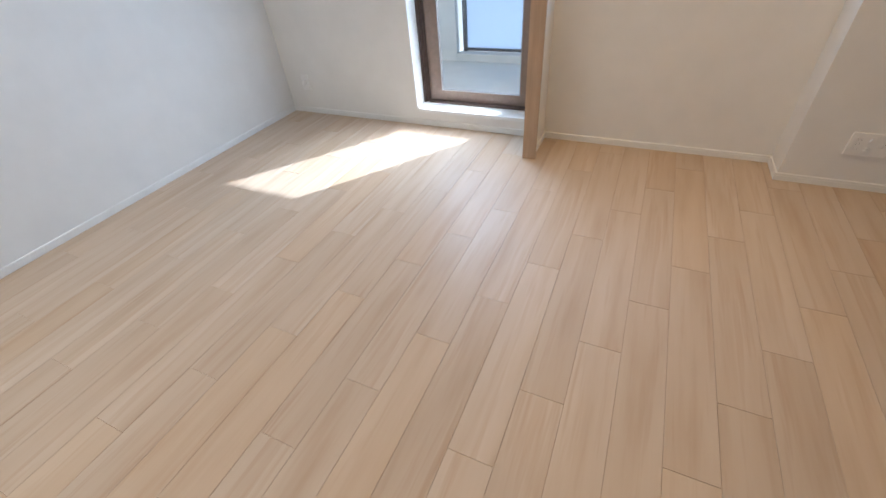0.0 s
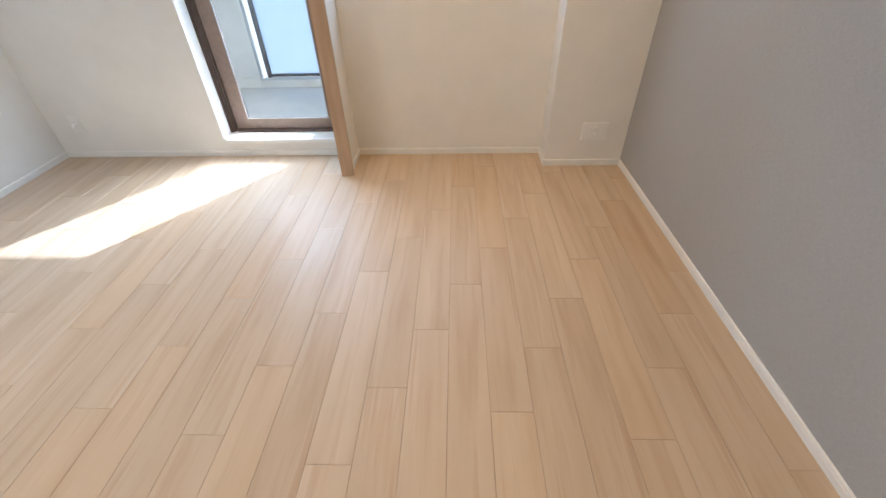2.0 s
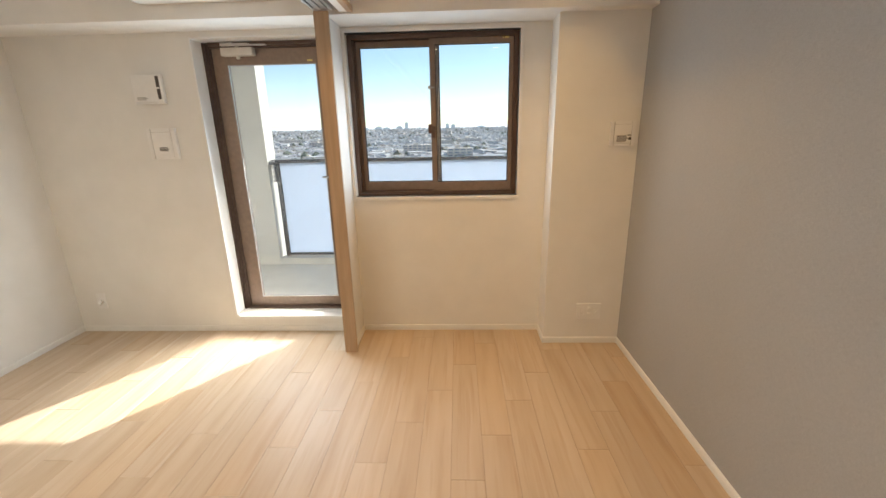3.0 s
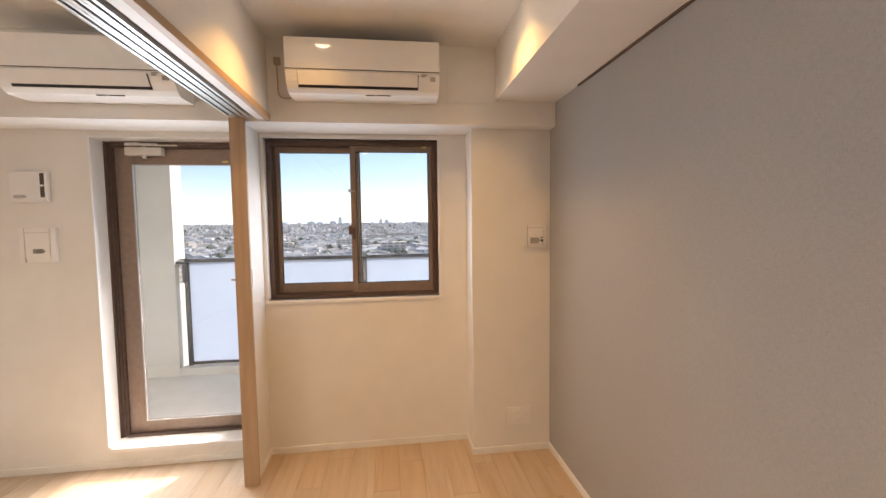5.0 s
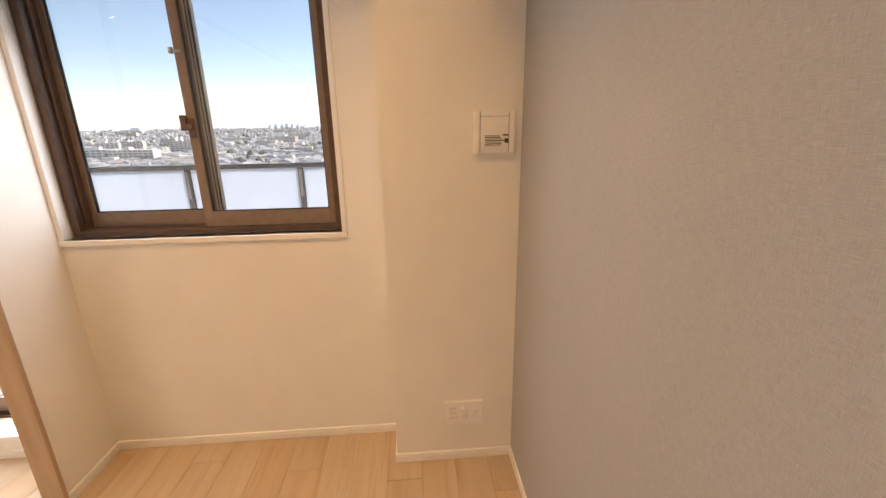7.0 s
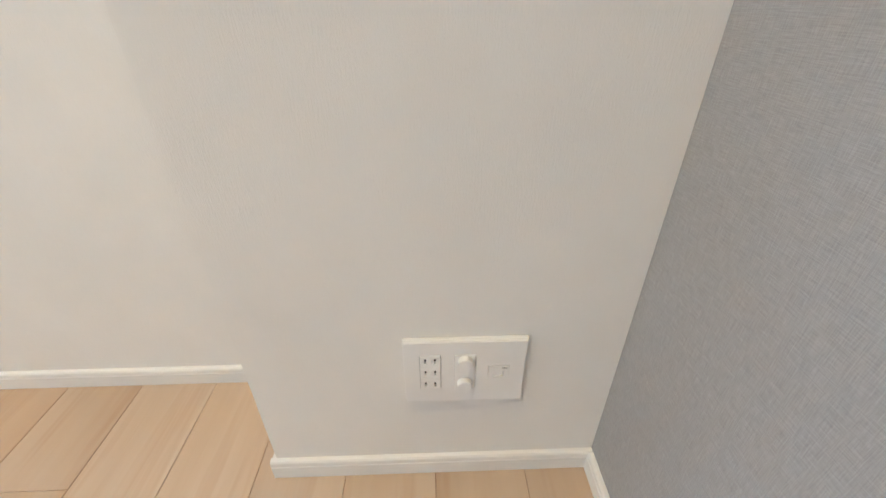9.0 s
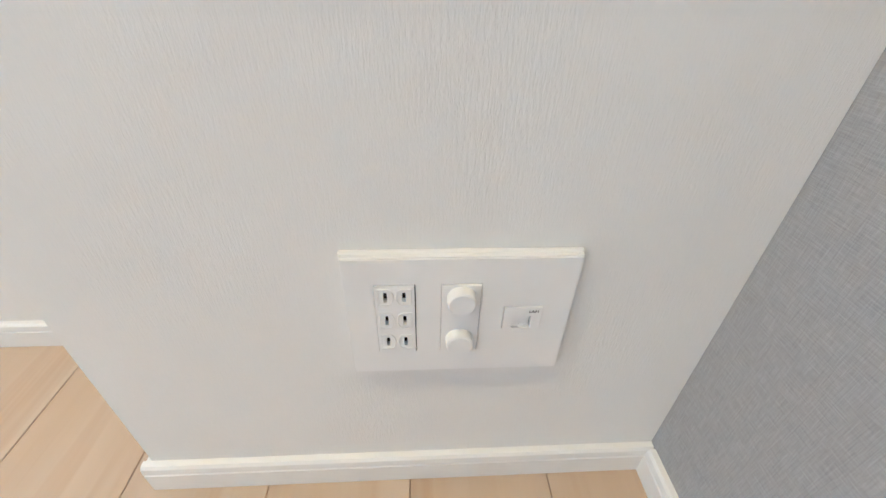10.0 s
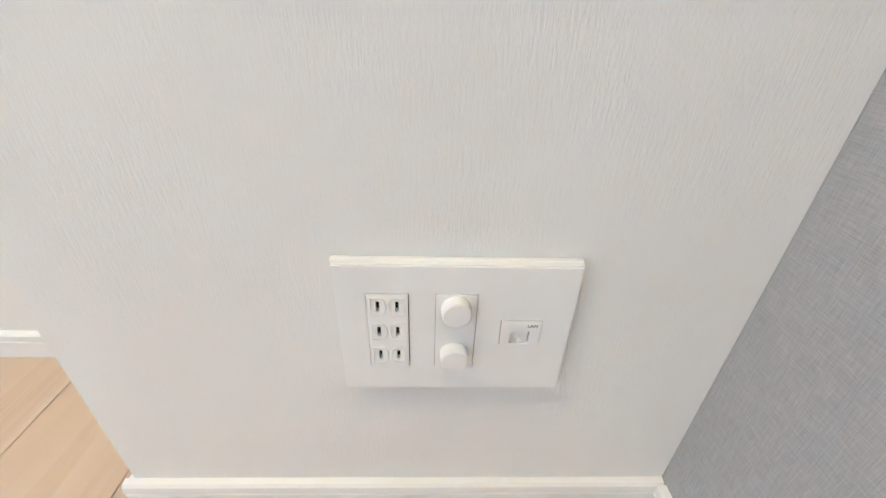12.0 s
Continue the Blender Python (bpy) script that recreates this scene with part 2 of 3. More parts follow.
def prism(bm, profile, axis, a, b):
    """Extrudes a closed 2D profile along an axis. For axis x the profile is (y, z); y: (x, z); z: (x, y)."""
    def co(p, t):
        return (t, p[0], p[1]) if axis == "x" else (p[0], t, p[1]) if axis == "y" else (p[0], p[1], t)
    va = [bm.verts.new(co(p, a)) for p in profile]
    vb = [bm.verts.new(co(p, b)) for p in profile]
    k = len(profile)
    bm.faces.new(va)
    bm.faces.new(vb[::-1])
    for i in range(k):
        bm.faces.new((va[i], vb[i], vb[(i + 1) % k], va[(i + 1) % k]))


def text_mesh(name, body, size, mat, m, parent, label=""):
    cu = bpy.data.curves.new(name, "FONT")
    cu.body = body
    cu.size = size
    cu.extrude = 0.00012
    tmp = bpy.data.objects.new(name, cu)
    me = bpy.data.meshes.new_from_object(tmp)
    bpy.data.objects.remove(tmp)
    me.transform(Matrix.Translation(-base_of(parent)) @ m)
    me.materials.append(mat)
    ob = new(name, me)
    ob.parent = parent
    return tagged(ob, label)


# ---- structure ----
H = 2.52           # ceiling
YW = 0.188         # window wall of the living side
YR = 0.198         # back of the window recess
XL = -3.998        # far side wall
YB = -4.6          # wall behind
YO = 0.42          # outer face of the window wall
STUB = (-1.862, -1.812)
DOOR = (-2.778, -1.925, 0.13, 2.036)
WIN = (-1.790, -0.697, 1.010, 2.034)


def struct(name, boxes, mat, label, category="wall", bev=0.0):
    return tagged(solid(name, boxes, mat, None, label, bev), "", category, "", "structure")


struct("wall_east", [(0, 0.12, YB, YO, 0, H + 0.1)], GREYWALL, "grey woven-look accent wallpaper wall")
struct("column", [(-0.507, -0.0005, 0.0, YO, 0, 2.068)], WALL, "white wallpapered pillar beside the window", "pillar")
bm = bmesh.new()
xa, xb, za, zb = STUB[1], WIN[1] + 0.001, WIN[2] - 0.001, WIN[3] + 0.001
prism(bm, [(xa, 0), (-0.507, 0), (-0.507, 2.068), (xa, 2.068), (xa, zb), (xb, zb), (xb, za), (xa, za)], "y", YR, YO)
tagged(part("wall_window_recess", bm, WALL, None, "white wallpapered wall round the sliding window"), "", "wall", "", "structure")
struct("wall_stub", [(STUB[0], STUB[1], -0.118, YO, 0, 2.068)], WALL, "white wallpapered end of the partition wall")
bm = bmesh.new()
xa, xb, za, zb = DOOR[0], DOOR[1], DOOR[2] - 0.024, DOOR[3]
rim = [(XL, 0), (STUB[0], 0), (STUB[0], 2.068), (XL, 2.068), (xa, za), (xb, za), (xb, zb), (xa, zb)]
inner_face, outer_face = ([bm.verts.new((px, py, pz)) for px, pz in rim] for py in (YW, YO))
for i in range(4):
    j = (i + 1) % 4
    for vs in (inner_face, outer_face):
        bm.faces.new((vs[i], vs[j], vs[j + 4], vs[i + 4]))
    for o in (0, 4):
        bm.faces.new((inner_face[i + o], inner_face[j + o], outer_face[j + o], outer_face[i + o]))
tagged(part("wall_window_living", bm, WALL, None, "white wallpapered wall round the balcony door"), "", "wall", "", "structure")
struct("wall_west", [(XL - 0.12, XL, YB, YO, 0, H + 0.1)], WALL, "white wallpapered side wall")
struct("wall_south", [(XL, 0, YB - 0.12, YB, 0, H + 0.1)], WALL, "plain white wall closing the room")
struct("beam", [(XL, -0.0005, -0.088, YO, 2.068, H)], WALL, "white wallpapered beam over window and balcony door", "beam")
struct("ceiling_box", [(-0.375, -0.0005, YB, -0.0885, 2.212, H)], WALL, "white boxed-in duct under the ceiling", "soffit")
struct("ceiling", [(XL - 0.12, 0.12, YB - 0.12, YO, H, H + 0.12)], CEIL, "white papered ceiling", "ceiling")
struct("header_wall", [(-1.862, -1.672, YB, -0.0885, 2.108, H)], WALL, "white wallpapered wall above the sliding-door track")

floor_base = struct("floor", [(XL - 0.12, 0.12, YB - 0.12, YO, -0.12, -0.0026)], SUBFLOOR, "pale maple-look plank floor", "floor")


def skirting(name, p0, p1, inward):
    """A skirting board from p0 to p1 on the floor; inward points into the room."""
    bm = bmesh.new()
    prof = [(0, 0), (0.0085, 0), (0.0085, 0.027), (0.0070, 0.0280), (0.0070, 0.0292), (0.0085, 0.0302), (0.0078, 0.0375), (0.0055, 0.0405), (0, 0.0415)]
    d = Vector(p1) - Vector(p0)
    inv = Vector(inward)
    rows = []
    for p in (Vector(p0), Vector(p1)):
        rows.append([bm.verts.new((p.x + inv.x * a, p.y + inv.y * a, 0.0005 + b)) for a, b in prof])
    k = len(prof)
    bm.faces.new(rows[0])
    bm.faces.new(rows[1][::-1])
    for i in range(k):
        bm.faces.new((rows[0][i], rows[1][i], rows[1][(i + 1) % k], rows[0][(i + 1) % k]))
    return tagged(part(name, bm, BASE, None, "low white skirting board along the wall"), "", "skirting", "skirting boards", "structure")


skirting("baseboard_east", (-0.0002, YB, 0), (-0.0002, -0.0085, 0), (-1, 0, 0))
skirting("baseboard_column", (-0.5155, -0.0002, 0), (-0.0005, -0.0002, 0), (0, -1, 0))
skirting("baseboard_column_side", (-0.5072, 0.0, 0), (-0.5072, YR - 0.0088, 0), (-1, 0, 0))
skirting("baseboard_recess", (STUB[1] + 0.0002, YR - 0.0002, 0), (-0.5073, YR - 0.0002, 0), (0, -1, 0))
skirting("baseboard_stub", (STUB[1] + 0.0002, -0.116, 0), (STUB[1] + 0.0002, YR - 0.0088, 0), (1, 0, 0))
skirting("baseboard_living", (XL + 0.0002, YW - 0.0002, 0), (STUB[0], YW - 0.0002, 0), (0, -1, 0))
skirting("baseboard_west", (XL + 0.0002, YB, 0), (XL + 0.0002, YW - 0.0088, 0), (1, 0, 0))
skirting("baseboard_south", (XL, YB + 0.0002, 0), (0, YB + 0.0002, 0), (0, 1, 0))

# post at the partition's end, with a painted shadow gap where paper meets wood
post = solid("door_post", [(-1.868, -1.786, -0.136, -0.1185, 0, 2.076), (-1.868, -1.8625, -0.1185, -0.07, 0, 2.076)], POST, None, "", 0.0015)
tagged(post, "beech-look post closing the end of the partition", "door post", "", "structure")
solid("paper_shadow_gap", [(STUB[1] + 0.0005, STUB[1] + 0.0025, -0.1184, -0.1145, 0.0, 2.067)], BROWNLINE, post)

# sliding-door head: white soffit strip, brown groove, aluminium triple track, wooden edge
head = thing("door_1", "overhead triple aluminium track of a sliding partition", "door track", (-1.77, -0.1, 2.076), "", "structure")
solid("soffit_strip", [(-1.735, -1.690, YB, -0.0885, 2.080, 2.1078)], CASING, head)
solid("wood_edge", [(-1.690, -1.662, YB, -0.0885, 2.076, 2.1078)], TRIMWOOD, head, "beech-look edge board", 0.001)
solid("groove", [(-1.757, -1.735, YB, -0.0885, 2.094, 2.1078)], BROWNLINE, head, "dark brown shadow groove")
tb = []
for i in range(3):
    x = -1.868 + i * 0.037
    tb += [(x, x + 0.0045, YB, -0.137, 2.078, 2.098), (x + 0.031, x + 0.0355, YB, -0.137, 2.078, 2.098), (x + 0.0045, x + 0.0125, YB, -0.137, 2.078, 2.0805),
           (x + 0.023, x + 0.031, YB, -0.137, 2.078, 2.0805)]
solid("track_rails", tb, ALU, head, "brushed aluminium guide rails")
solid("track_bed", [(-1.868, -1.757, YB, -0.137, 2.098, 2.1078)], DARK, head)

# ---- sliding window ----
def pane(name, x0, x1, y, z0, z1, parent, mat=None):
    ob = solid(name, [(x0, x1, y - 0.003, y + 0.003, z0, z1)], mat or GLASS, parent, "clear glass pane")
    ob.visible_shadow = False
    return ob


x0, x1, z0, z1 = WIN
window = thing("window_1", "two-leaf sliding window in dark bronze aluminium with white casing", "window", ((x0 + x1) / 2, 0.26, z0), "", "structure")
# white lining of the opening, proud of the wallpaper
C = 0.022
solid("casing_sill", [(STUB[1] + 0.0005, x1 + C, YR - 0.010, 0.243, z0 - 0.024, z0 - 0.001)], CASING, window, "white window board", 0.002)
solid("casing_top", [(STUB[1] + 0.0005, x1 + C, YR - 0.006, 0.243, z1 + 0.001, z1 + C)], CASING, window, "", 0.002)
solid("casing_side", [(x1 + 0.001, x1 + C, YR - 0.006, 0.243, z0 - 0.001, z1 + 0.001)], CASING, window, "", 0.002)
solid("casing_side", [(STUB[1] + 0.0005, x0 - 0.001, YR - 0.006, 0.243, z0 - 0.001, z1 + 0.001)], CASING, window, "", 0.002)
# outer frame with a stepped inner edge
F = 0.030
solid("window_frame", [(x0, x0 + F, 0.2435, 0.345, z0, z1), (x1 - F, x1, 0.2435, 0.345, z0, z1), (x0 + F, x1 - F, 0.2435, 0.345, z1 - F, z1), (x0 + F, x1 - F, 0.2435, 0.345, z0, z0 + 0.026),
                       (x0 + F, x0 + F + 0.010, 0.275, 0.345, z0 + 0.026, z1 - F), (x1 - F - 0.006, x1 - F, 0.275, 0.345, z0 + 0.026, z1 - F),
                       (x0 + F, x1 - F, 0.290, 0.294, z0 + 0.026, z0 + 0.034)], BRONZE, window, "dark bronze outer frame", 0.0015)
XM = -1.245


def sash(xa, xb, y, stile_l, stile_r, name):
    za, zb = z0 + 0.027, z1 - F - 0.001
    s = solid(name, [(xa, xa + stile_l, y - 0.013, y + 0.013, za, zb), (xb - stile_r, xb, y - 0.013, y + 0.013, za, zb),
                     (xa + stile_l, xb - stile_r, y - 0.013, y + 0.013, zb - 0.036, zb), (xa + stile_l, xb - stile_r, y - 0.013, y + 0.013, za, za + 0.062)],
              BRONZE_L, window, "bronze aluminium sliding leaf", 0.0012)
    solid("gasket", [(xa + stile_l, xa + stile_l + 0.004, y - 0.006, y + 0.006, za + 0.062, zb - 0.036), (xb - stile_r - 0.004, xb - stile_r, y - 0.006, y + 0.006, za + 0.062, zb - 0.036),
                     (xa + stile_l, xb - stile_r, y - 0.006, y + 0.006, za + 0.062, za + 0.066), (xa + stile_l, xb - stile_r, y - 0.006, y + 0.006, zb - 0.040, zb - 0.036)], RUBBER, s)
    pane("pane", xa + stile_l + 0.002, xb - stile_r - 0.002, y, za + 0.063, zb - 0.037, s)
    return s


left_leaf = sash(x0 + F + 0.002, XM + 0.040, 0.320, 0.032, 0.056, "leaf")
right_leaf = sash(XM - 0.022, x1 - F - 0.002, 0.268, 0.036, 0.024, "leaf")
# meeting edge of the outer leaf: pale pile strip between dark seals
solid("pile_strip", [(XM + 0.013, XM + 0.021, 0.3035, 0.3068, z0 + 0.030, z1 - F - 0.003), (XM + 0.025, XM + 0.031, 0.3045, 0.3068, z0 + 0.030, z1 - F - 0.003)], ALU, left_leaf, "pale grey pile strip")
solid("seal", [(XM + 0.021, XM + 0.025, 0.3040, 0.3068, z0 + 0.030, z1 - F - 0.003), (XM + 0.032, XM + 0.040, 0.3045, 0.3068, z0 + 0.030, z1 - F - 0.003)], RUBBER, left_leaf, "dark rubber seal")
# crescent lock and small stop on the meeting stile
lock = solid("crescent_lock", [(-1.262, -1.238, 0.2475, 0.2545, 1.395, 1.470)], BRONZE, window, "dark crescent lock", 0.003)
bm = bmesh.new()
cyl(bm, (-1.254, 0.2375, 1.440), (-1.254, 0.2475, 1.440), 0.013, 18)
box(bm, -1.284, -1.262, 0.236, 0.2465, 1.424, 1.482)
part("lever", bm, BRONZE, lock, "", True)
solid("sash_stop", [(-1.278, -1.240, 0.2475, 0.2545, 1.706, 1.716), (-1.280, -1.268, 0.240, 0.2545, 1.700, 1.722)], STEEL, window, "small grey sash stop", 0.002)
solid("sticker", [(-0.800, -0.762, 0.2535, 0.2548, 1.992, 2.003)], YELLOW, window, "small yellow label")
solid("sticker_mark", [(-0.797, -0.788, 0.2530, 0.2534, 1.994, 2.001)], INK, window)

# ---- balcony door ----
x0, x1, z0, z1 = DOOR
door = thing("door_2", "glazed balcony door in bronze aluminium, closed", "door", ((x0 + x1) / 2, 0.33, z0), "", "structure")
FY = 0.300
solid("sill", [(x0 + 0.030, x1 - 0.001, YW - 0.024, YW - 0.001, z0 - 0.0235, z0), (x0 + 0.0005, x1 - 0.001, YW - 0.001, FY, z0 - 0.0235, z0)], CASING, door, "white raised sill board", 0.002)
solid("reveal", [(x0 + 0.0005, x0 + 0.010, YW - 0.006, FY, z0 + 0.0005, z1 - 0.010)], CASING, door, "white lining of the opening", 0.0015)
solid("reveal", [(x0 + 0.0005, x1 - 0.001, YW - 0.006, FY, z1 - 0.010, z1 - 0.0005)], CASING, door, "", 0.0015)
f0, f1, g1 = x0 + 0.008, x1 - 0.001, z1 - 0.012
solid("door_frame", [(f0, f0 + 0.016, FY, FY + 0.10, z0, g1), (f0 + 0.016, f0 + 0.030, FY + 0.012, FY + 0.10, z0, g1), (f0 + 0.030, f0 + 0.042, FY + 0.022, FY + 0.10, z0, g1),
                     (f1 - 0.030, f1, FY, FY + 0.10, z0, g1), (f0 + 0.042, f1 - 0.03, FY, FY + 0.10, g1 - 0.020, g1), (f0 + 0.042, f1 - 0.03, FY + 0.012, FY + 0.10, g1 - 0.032, g1 - 0.020),
                     (f0 + 0.042, f1 - 0.03, FY, FY + 0.10, z0 + 0.0005, z0 + 0.014)], BRONZE, door, "dark bronze stepped frame", 0.001)
l0, l1, m0, m1 = f0 + 0.044, f1 - 0.032, z0 + 0.016, g1 - 0.034
LY = FY + 0.035
G0, G1, GB, GT = -2.630, -2.028, 0.217, 1.890
leaf = solid("leaf", [(l0, G0, LY, LY + 0.036, m0, m1), (G1, l1, LY, LY + 0.036, m0, m1), (G0, G1, LY, LY + 0.036, GT, m1), (G0, G1, LY, LY + 0.036, m0, GB)], BRONZE_L, door, "bronze aluminium leaf", 0.001)
solid("bead", [(G0, G0 + 0.006, LY - 0.001, LY + 0.01, GB, GT), (G1 - 0.006, G1, LY - 0.001, LY + 0.01, GB, GT), (G0 + 0.006, G1 - 0.006, LY - 0.001, LY + 0.01, GB, GB + 0.006),
               (G0 + 0.006, G1 - 0.006, LY - 0.001, LY + 0.01, GT - 0.006, GT)], STEEL, leaf, "pale glazing bead")
pane("pane", G0 + 0.001, G1 - 0.001, LY + 0.018, GB + 0.001, GT - 0.001, leaf)
closer = solid("door_closer", [(-2.640, -2.428, LY - 0.050, LY - 0.001, 1.940, 1.990)], CLOSER, door, "grey hydraulic door closer", 0.005)
bm = bmesh.new()
cyl(bm, (-2.535, LY - 0.030, 1.922), (-2.535, LY - 0.030, 1.940), 0.012, 16)
cyl(bm, (-2.535, LY - 0.030, 1.990), (-2.535, LY - 0.030, 2.006), 0.012, 16)
part("spindle", bm, CLOSER, closer, "", True)
solid("arm", [(-2.635, -2.335, LY - 0.058, LY - 0.034, 1.998, 2.004)], ARM, closer, "thin steel closer arm", 0.001)
solid("arm", [(-2.630, -2.450, LY - 0.056, LY - 0.032, 2.0065, 2.0125)], ARM, closer, "thin steel closer arm", 0.001)
solid("bracket", [(-2.640, -2.560, FY - 0.012, FY, 2.006, 2.026)], STEEL, closer, "", 0.002)
solid("sticker", [(-2.085, -2.050, LY - 0.002, LY - 0.0005, 1.902, 1.913)], YELLOW, leaf, "small yellow label")
handle = solid("door_handle", [(-2.002, -1.970, LY - 0.010, LY - 0.0005, 1.02, 1.20)], STEEL, door, "grey lever handle on a long plate", 0.003)
bm = bmesh.new()
cyl(bm, (-1.986, LY - 0.045, 1.140), (-1.986, LY - 0.01, 1.140), 0.009, 16)
cyl(bm, (-1.986, LY - 0.045, 1.140), (-2.045, LY - 0.045, 1.140), 0.008, 16)
part("lever", bm, STEEL, handle, "", True)


# ---- air conditioners ----
def air_conditioner(xa, zb, label):
    W, HT, D = 0.790, 0.262, 0.222
    ya = -0.0885
    at = (xa + W / 2, ya, zb)
    ac = thing("air_conditioner", label, "air conditioner", at, "wall air conditioners")
    # casing: rounded lower front
    prof = [(ya, zb), (ya, zb + HT), (ya - D + 0.012, zb + HT), (ya - D + 0.003, zb + HT - 0.004), (ya - D, zb + HT - 0.014), (ya - D, zb + 0.095), (ya - D + 0.006, zb + 0.078),
            (ya - D + 0.020, zb + 0.052), (ya - D + 0.045, zb + 0.020), (ya - D + 0.068, zb + 0.004), (ya - D + 0.085, zb)]
    bm = bmesh.new()
    prism(bm, prof, "x", xa, xa + W)
    body = part("body", bm, GLOSS, ac, "glossy white rounded casing")
    bm = bmesh.new()
    box(bm, xa + 0.001, xa + W - 0.001, ya - D - 0.006, ya - D - 0.0002, zb + 0.106, zb + HT - 0.002)
    bevel(bm, 0.002)
    part("front_panel", bm, GLOSS, ac, "smooth glossy front panel")
    solid("panel_seam", [(xa + 0.001, xa + W - 0.001, ya - D - 0.004, ya - D - 0.0002, zb + 0.1035, zb + 0.1055)], BROWNLINE, ac)
    # outlet: dark slot with a flap lying over it
    bm = bmesh.new()
    prism(bm, [(ya - D - 0.0045, zb + 0.088), (ya - D + 0.0015, zb + 0.088), (ya - D + 0.043, zb + 0.0245), (ya - D + 0.0365, zb + 0.0225)], "x", xa + 0.058, xa + W - 0.112)
    part("outlet_slot", bm, DARK, ac, "dark air outlet slot")
    bm = bmesh.new()
    prism(bm, [(ya - D - 0.0125, zb + 0.090), (ya - D - 0.0048, zb + 0.092), (ya - D + 0.0275, zb + 0.036), (ya - D + 0.0195, zb + 0.032)], "x", xa + 0.062, xa + W - 0.116)
    part("flap", bm, GLOSS, ac, "white outlet flap, nearly closed")
    for i, (wx, h) in enumerate(((0.030, 0.006), (0.020, 0.005))):
        solid("print_mark", [(xa + W - 0.096, xa + W - 0.096 + wx, ya - D - 0.0012, ya - D + 0.004, zb + 0.088 - i * 0.010 - h + 0.008, zb + 0.088 - i * 0.010 + 0.008)], INK_L, ac)
    solid("sensor", [(xa + W - 0.050, xa + W - 0.022, ya - D + 0.004, ya - D + 0.012, zb + 0.062, zb + 0.085)], INK_L, ac, "small grey sensor window")
    solid("display", [(xa + 0.455, xa + 0.530, ya - D + 0.070, ya - D + 0.075, zb - 0.0012, zb + 0.006), (xa + 0.40, xa + 0.448, ya - D + 0.070, ya - D + 0.075, zb - 0.0012, zb + 0.005)], INK, ac, "dark indicator strip under the casing")
    return ac


air_conditioner(-1.525, 2.178, "white split air conditioner on the beam above the window")
air_conditioner(-2.845, 2.146, "white split air conditioner on the beam above the balcony door")

# power plug and cord beside the first unit
plug = thing("power_plug", "beige plug with a cord running down to the air conditioner", "plug", (-1.613, -0.0885, 2.37))
solid("plug_body", [(-1.630, -1.596, -0.118, -0.0885, 2.375, 2.412)], CORD, plug, "", 0.004)
cu = bpy.data.curves.new("cord", "CURVE")
cu.dimensions = "3D"
cu.bevel_depth = 0.0035
sp = cu.splines.new("BEZIER")
pts = [(-1.613, -0.110, 2.376), (-1.614, -0.096, 2.28), (-1.604, -0.096, 2.208), (-1.570, -0.098, 2.194), (-1.526, -0.110, 2.200)]
sp.bezier_points.add(len(pts) - 1)
for b, p in zip(sp.bezier_points, pts):
    b.co = p
    b.handle_left_type = b.handle_right_type = "AUTO"
tmp = bpy.data.objects.new("cord", cu)
me = bpy.data.meshes.new_from_object(tmp)
bpy.data.objects.remove(tmp)
me.transform(Matrix.Translation((1.613, 0.0885, -2.37)))
me.materials.append(CORD)
cord = new("cord", me)
cord.parent = plug

panel = thing("access_panel", "flat square white cover panel on the beam", "panel", (-0.52, -0.0885, 2.19))
solid("cover", [(-0.664, -0.380, -0.0925, -0.0885, 2.192, 2.468)], WALL, panel, "", 0.001)

rail = solid("picture_rail", [(-0.012, -0.0006, YB, -0.405, 2.2035, 2.2118)], BROWNLINE, None, "", 0.001)
tagged(rail, "thin dark brown picture rail at the top of the grey wall", "picture rail", "", "structure")


# ---- boxes on the walls ----
def register(name, xa, xb, yf, za, zb, label, depth=0.020, seam=BROWNLINE):
    """A square ventilation register: two side rails and a lift-out front with a printed note."""
    r = thing(name, label, "vent", ((xa + xb) / 2, yf, za), "ventilation registers")
    w = xb - xa
    solid("frame", [(xa, xb, yf - depth + 0.004, yf, za, zb)], PLASTIC, r, "", 0.002)
    for a, b in ((xa, xa + 0.14 * w), (xb - 0.14 * w, xb)):
        solid("side_rail", [(a + 0.0008, b - 0.0008, yf - depth - 0.002, yf - depth + 0.005, za - 0.001, zb + 0.001)], PLASTIC, r, "", 0.0018)
    h = zb - za
    solid("front_panel", [(xa + 0.155 * w, xb - 0.155 * w, yf - depth - 0.001, yf - depth + 0.005, za + 0.14 * h, zb - 0.13 * h)], PLASTIC, r, "", 0.001)
    solid("top_strip", [(xa + 0.155 * w, xb - 0.155 * w, yf - depth - 0.001, yf - depth + 0.005, zb - 0.12 * h, zb)], PLASTIC, r, "", 0.001)
    # Dark strips in the gaps stand in for their shade.
    solid("gap_line", [(xa + 0.15 * w, xb - 0.15 * w, yf - depth + 0.002, yf - depth + 0.0045, zb - 0.128 * h, zb - 0.1205 * h)], seam, r)
    for a in (xa + 0.142 * w, xb - 0.151 * w):
        solid("gap_line", [(a, a + 0.009 * w, yf - depth + 0.002, yf - depth + 0.0045, za + 0.002, zb - 0.002)], seam, r)
    return r


reg = register("vent_register", -0.175, -0.031, 0.0, 1.330, 1.472, "white square ventilation register with a printed note on the pillar")
random.seed(4)
y = -0.0216
for i in range(7):
    z = 1.391 - i * 0.0056
    a = -0.139 + random.uniform(0, 0.004)
    solid("printed_line", [(a, -0.062 + random.uniform(-0.025, 0.006), y, y + 0.001, z - 0.0034, z)], INK if i % 2 else INK_L, reg)
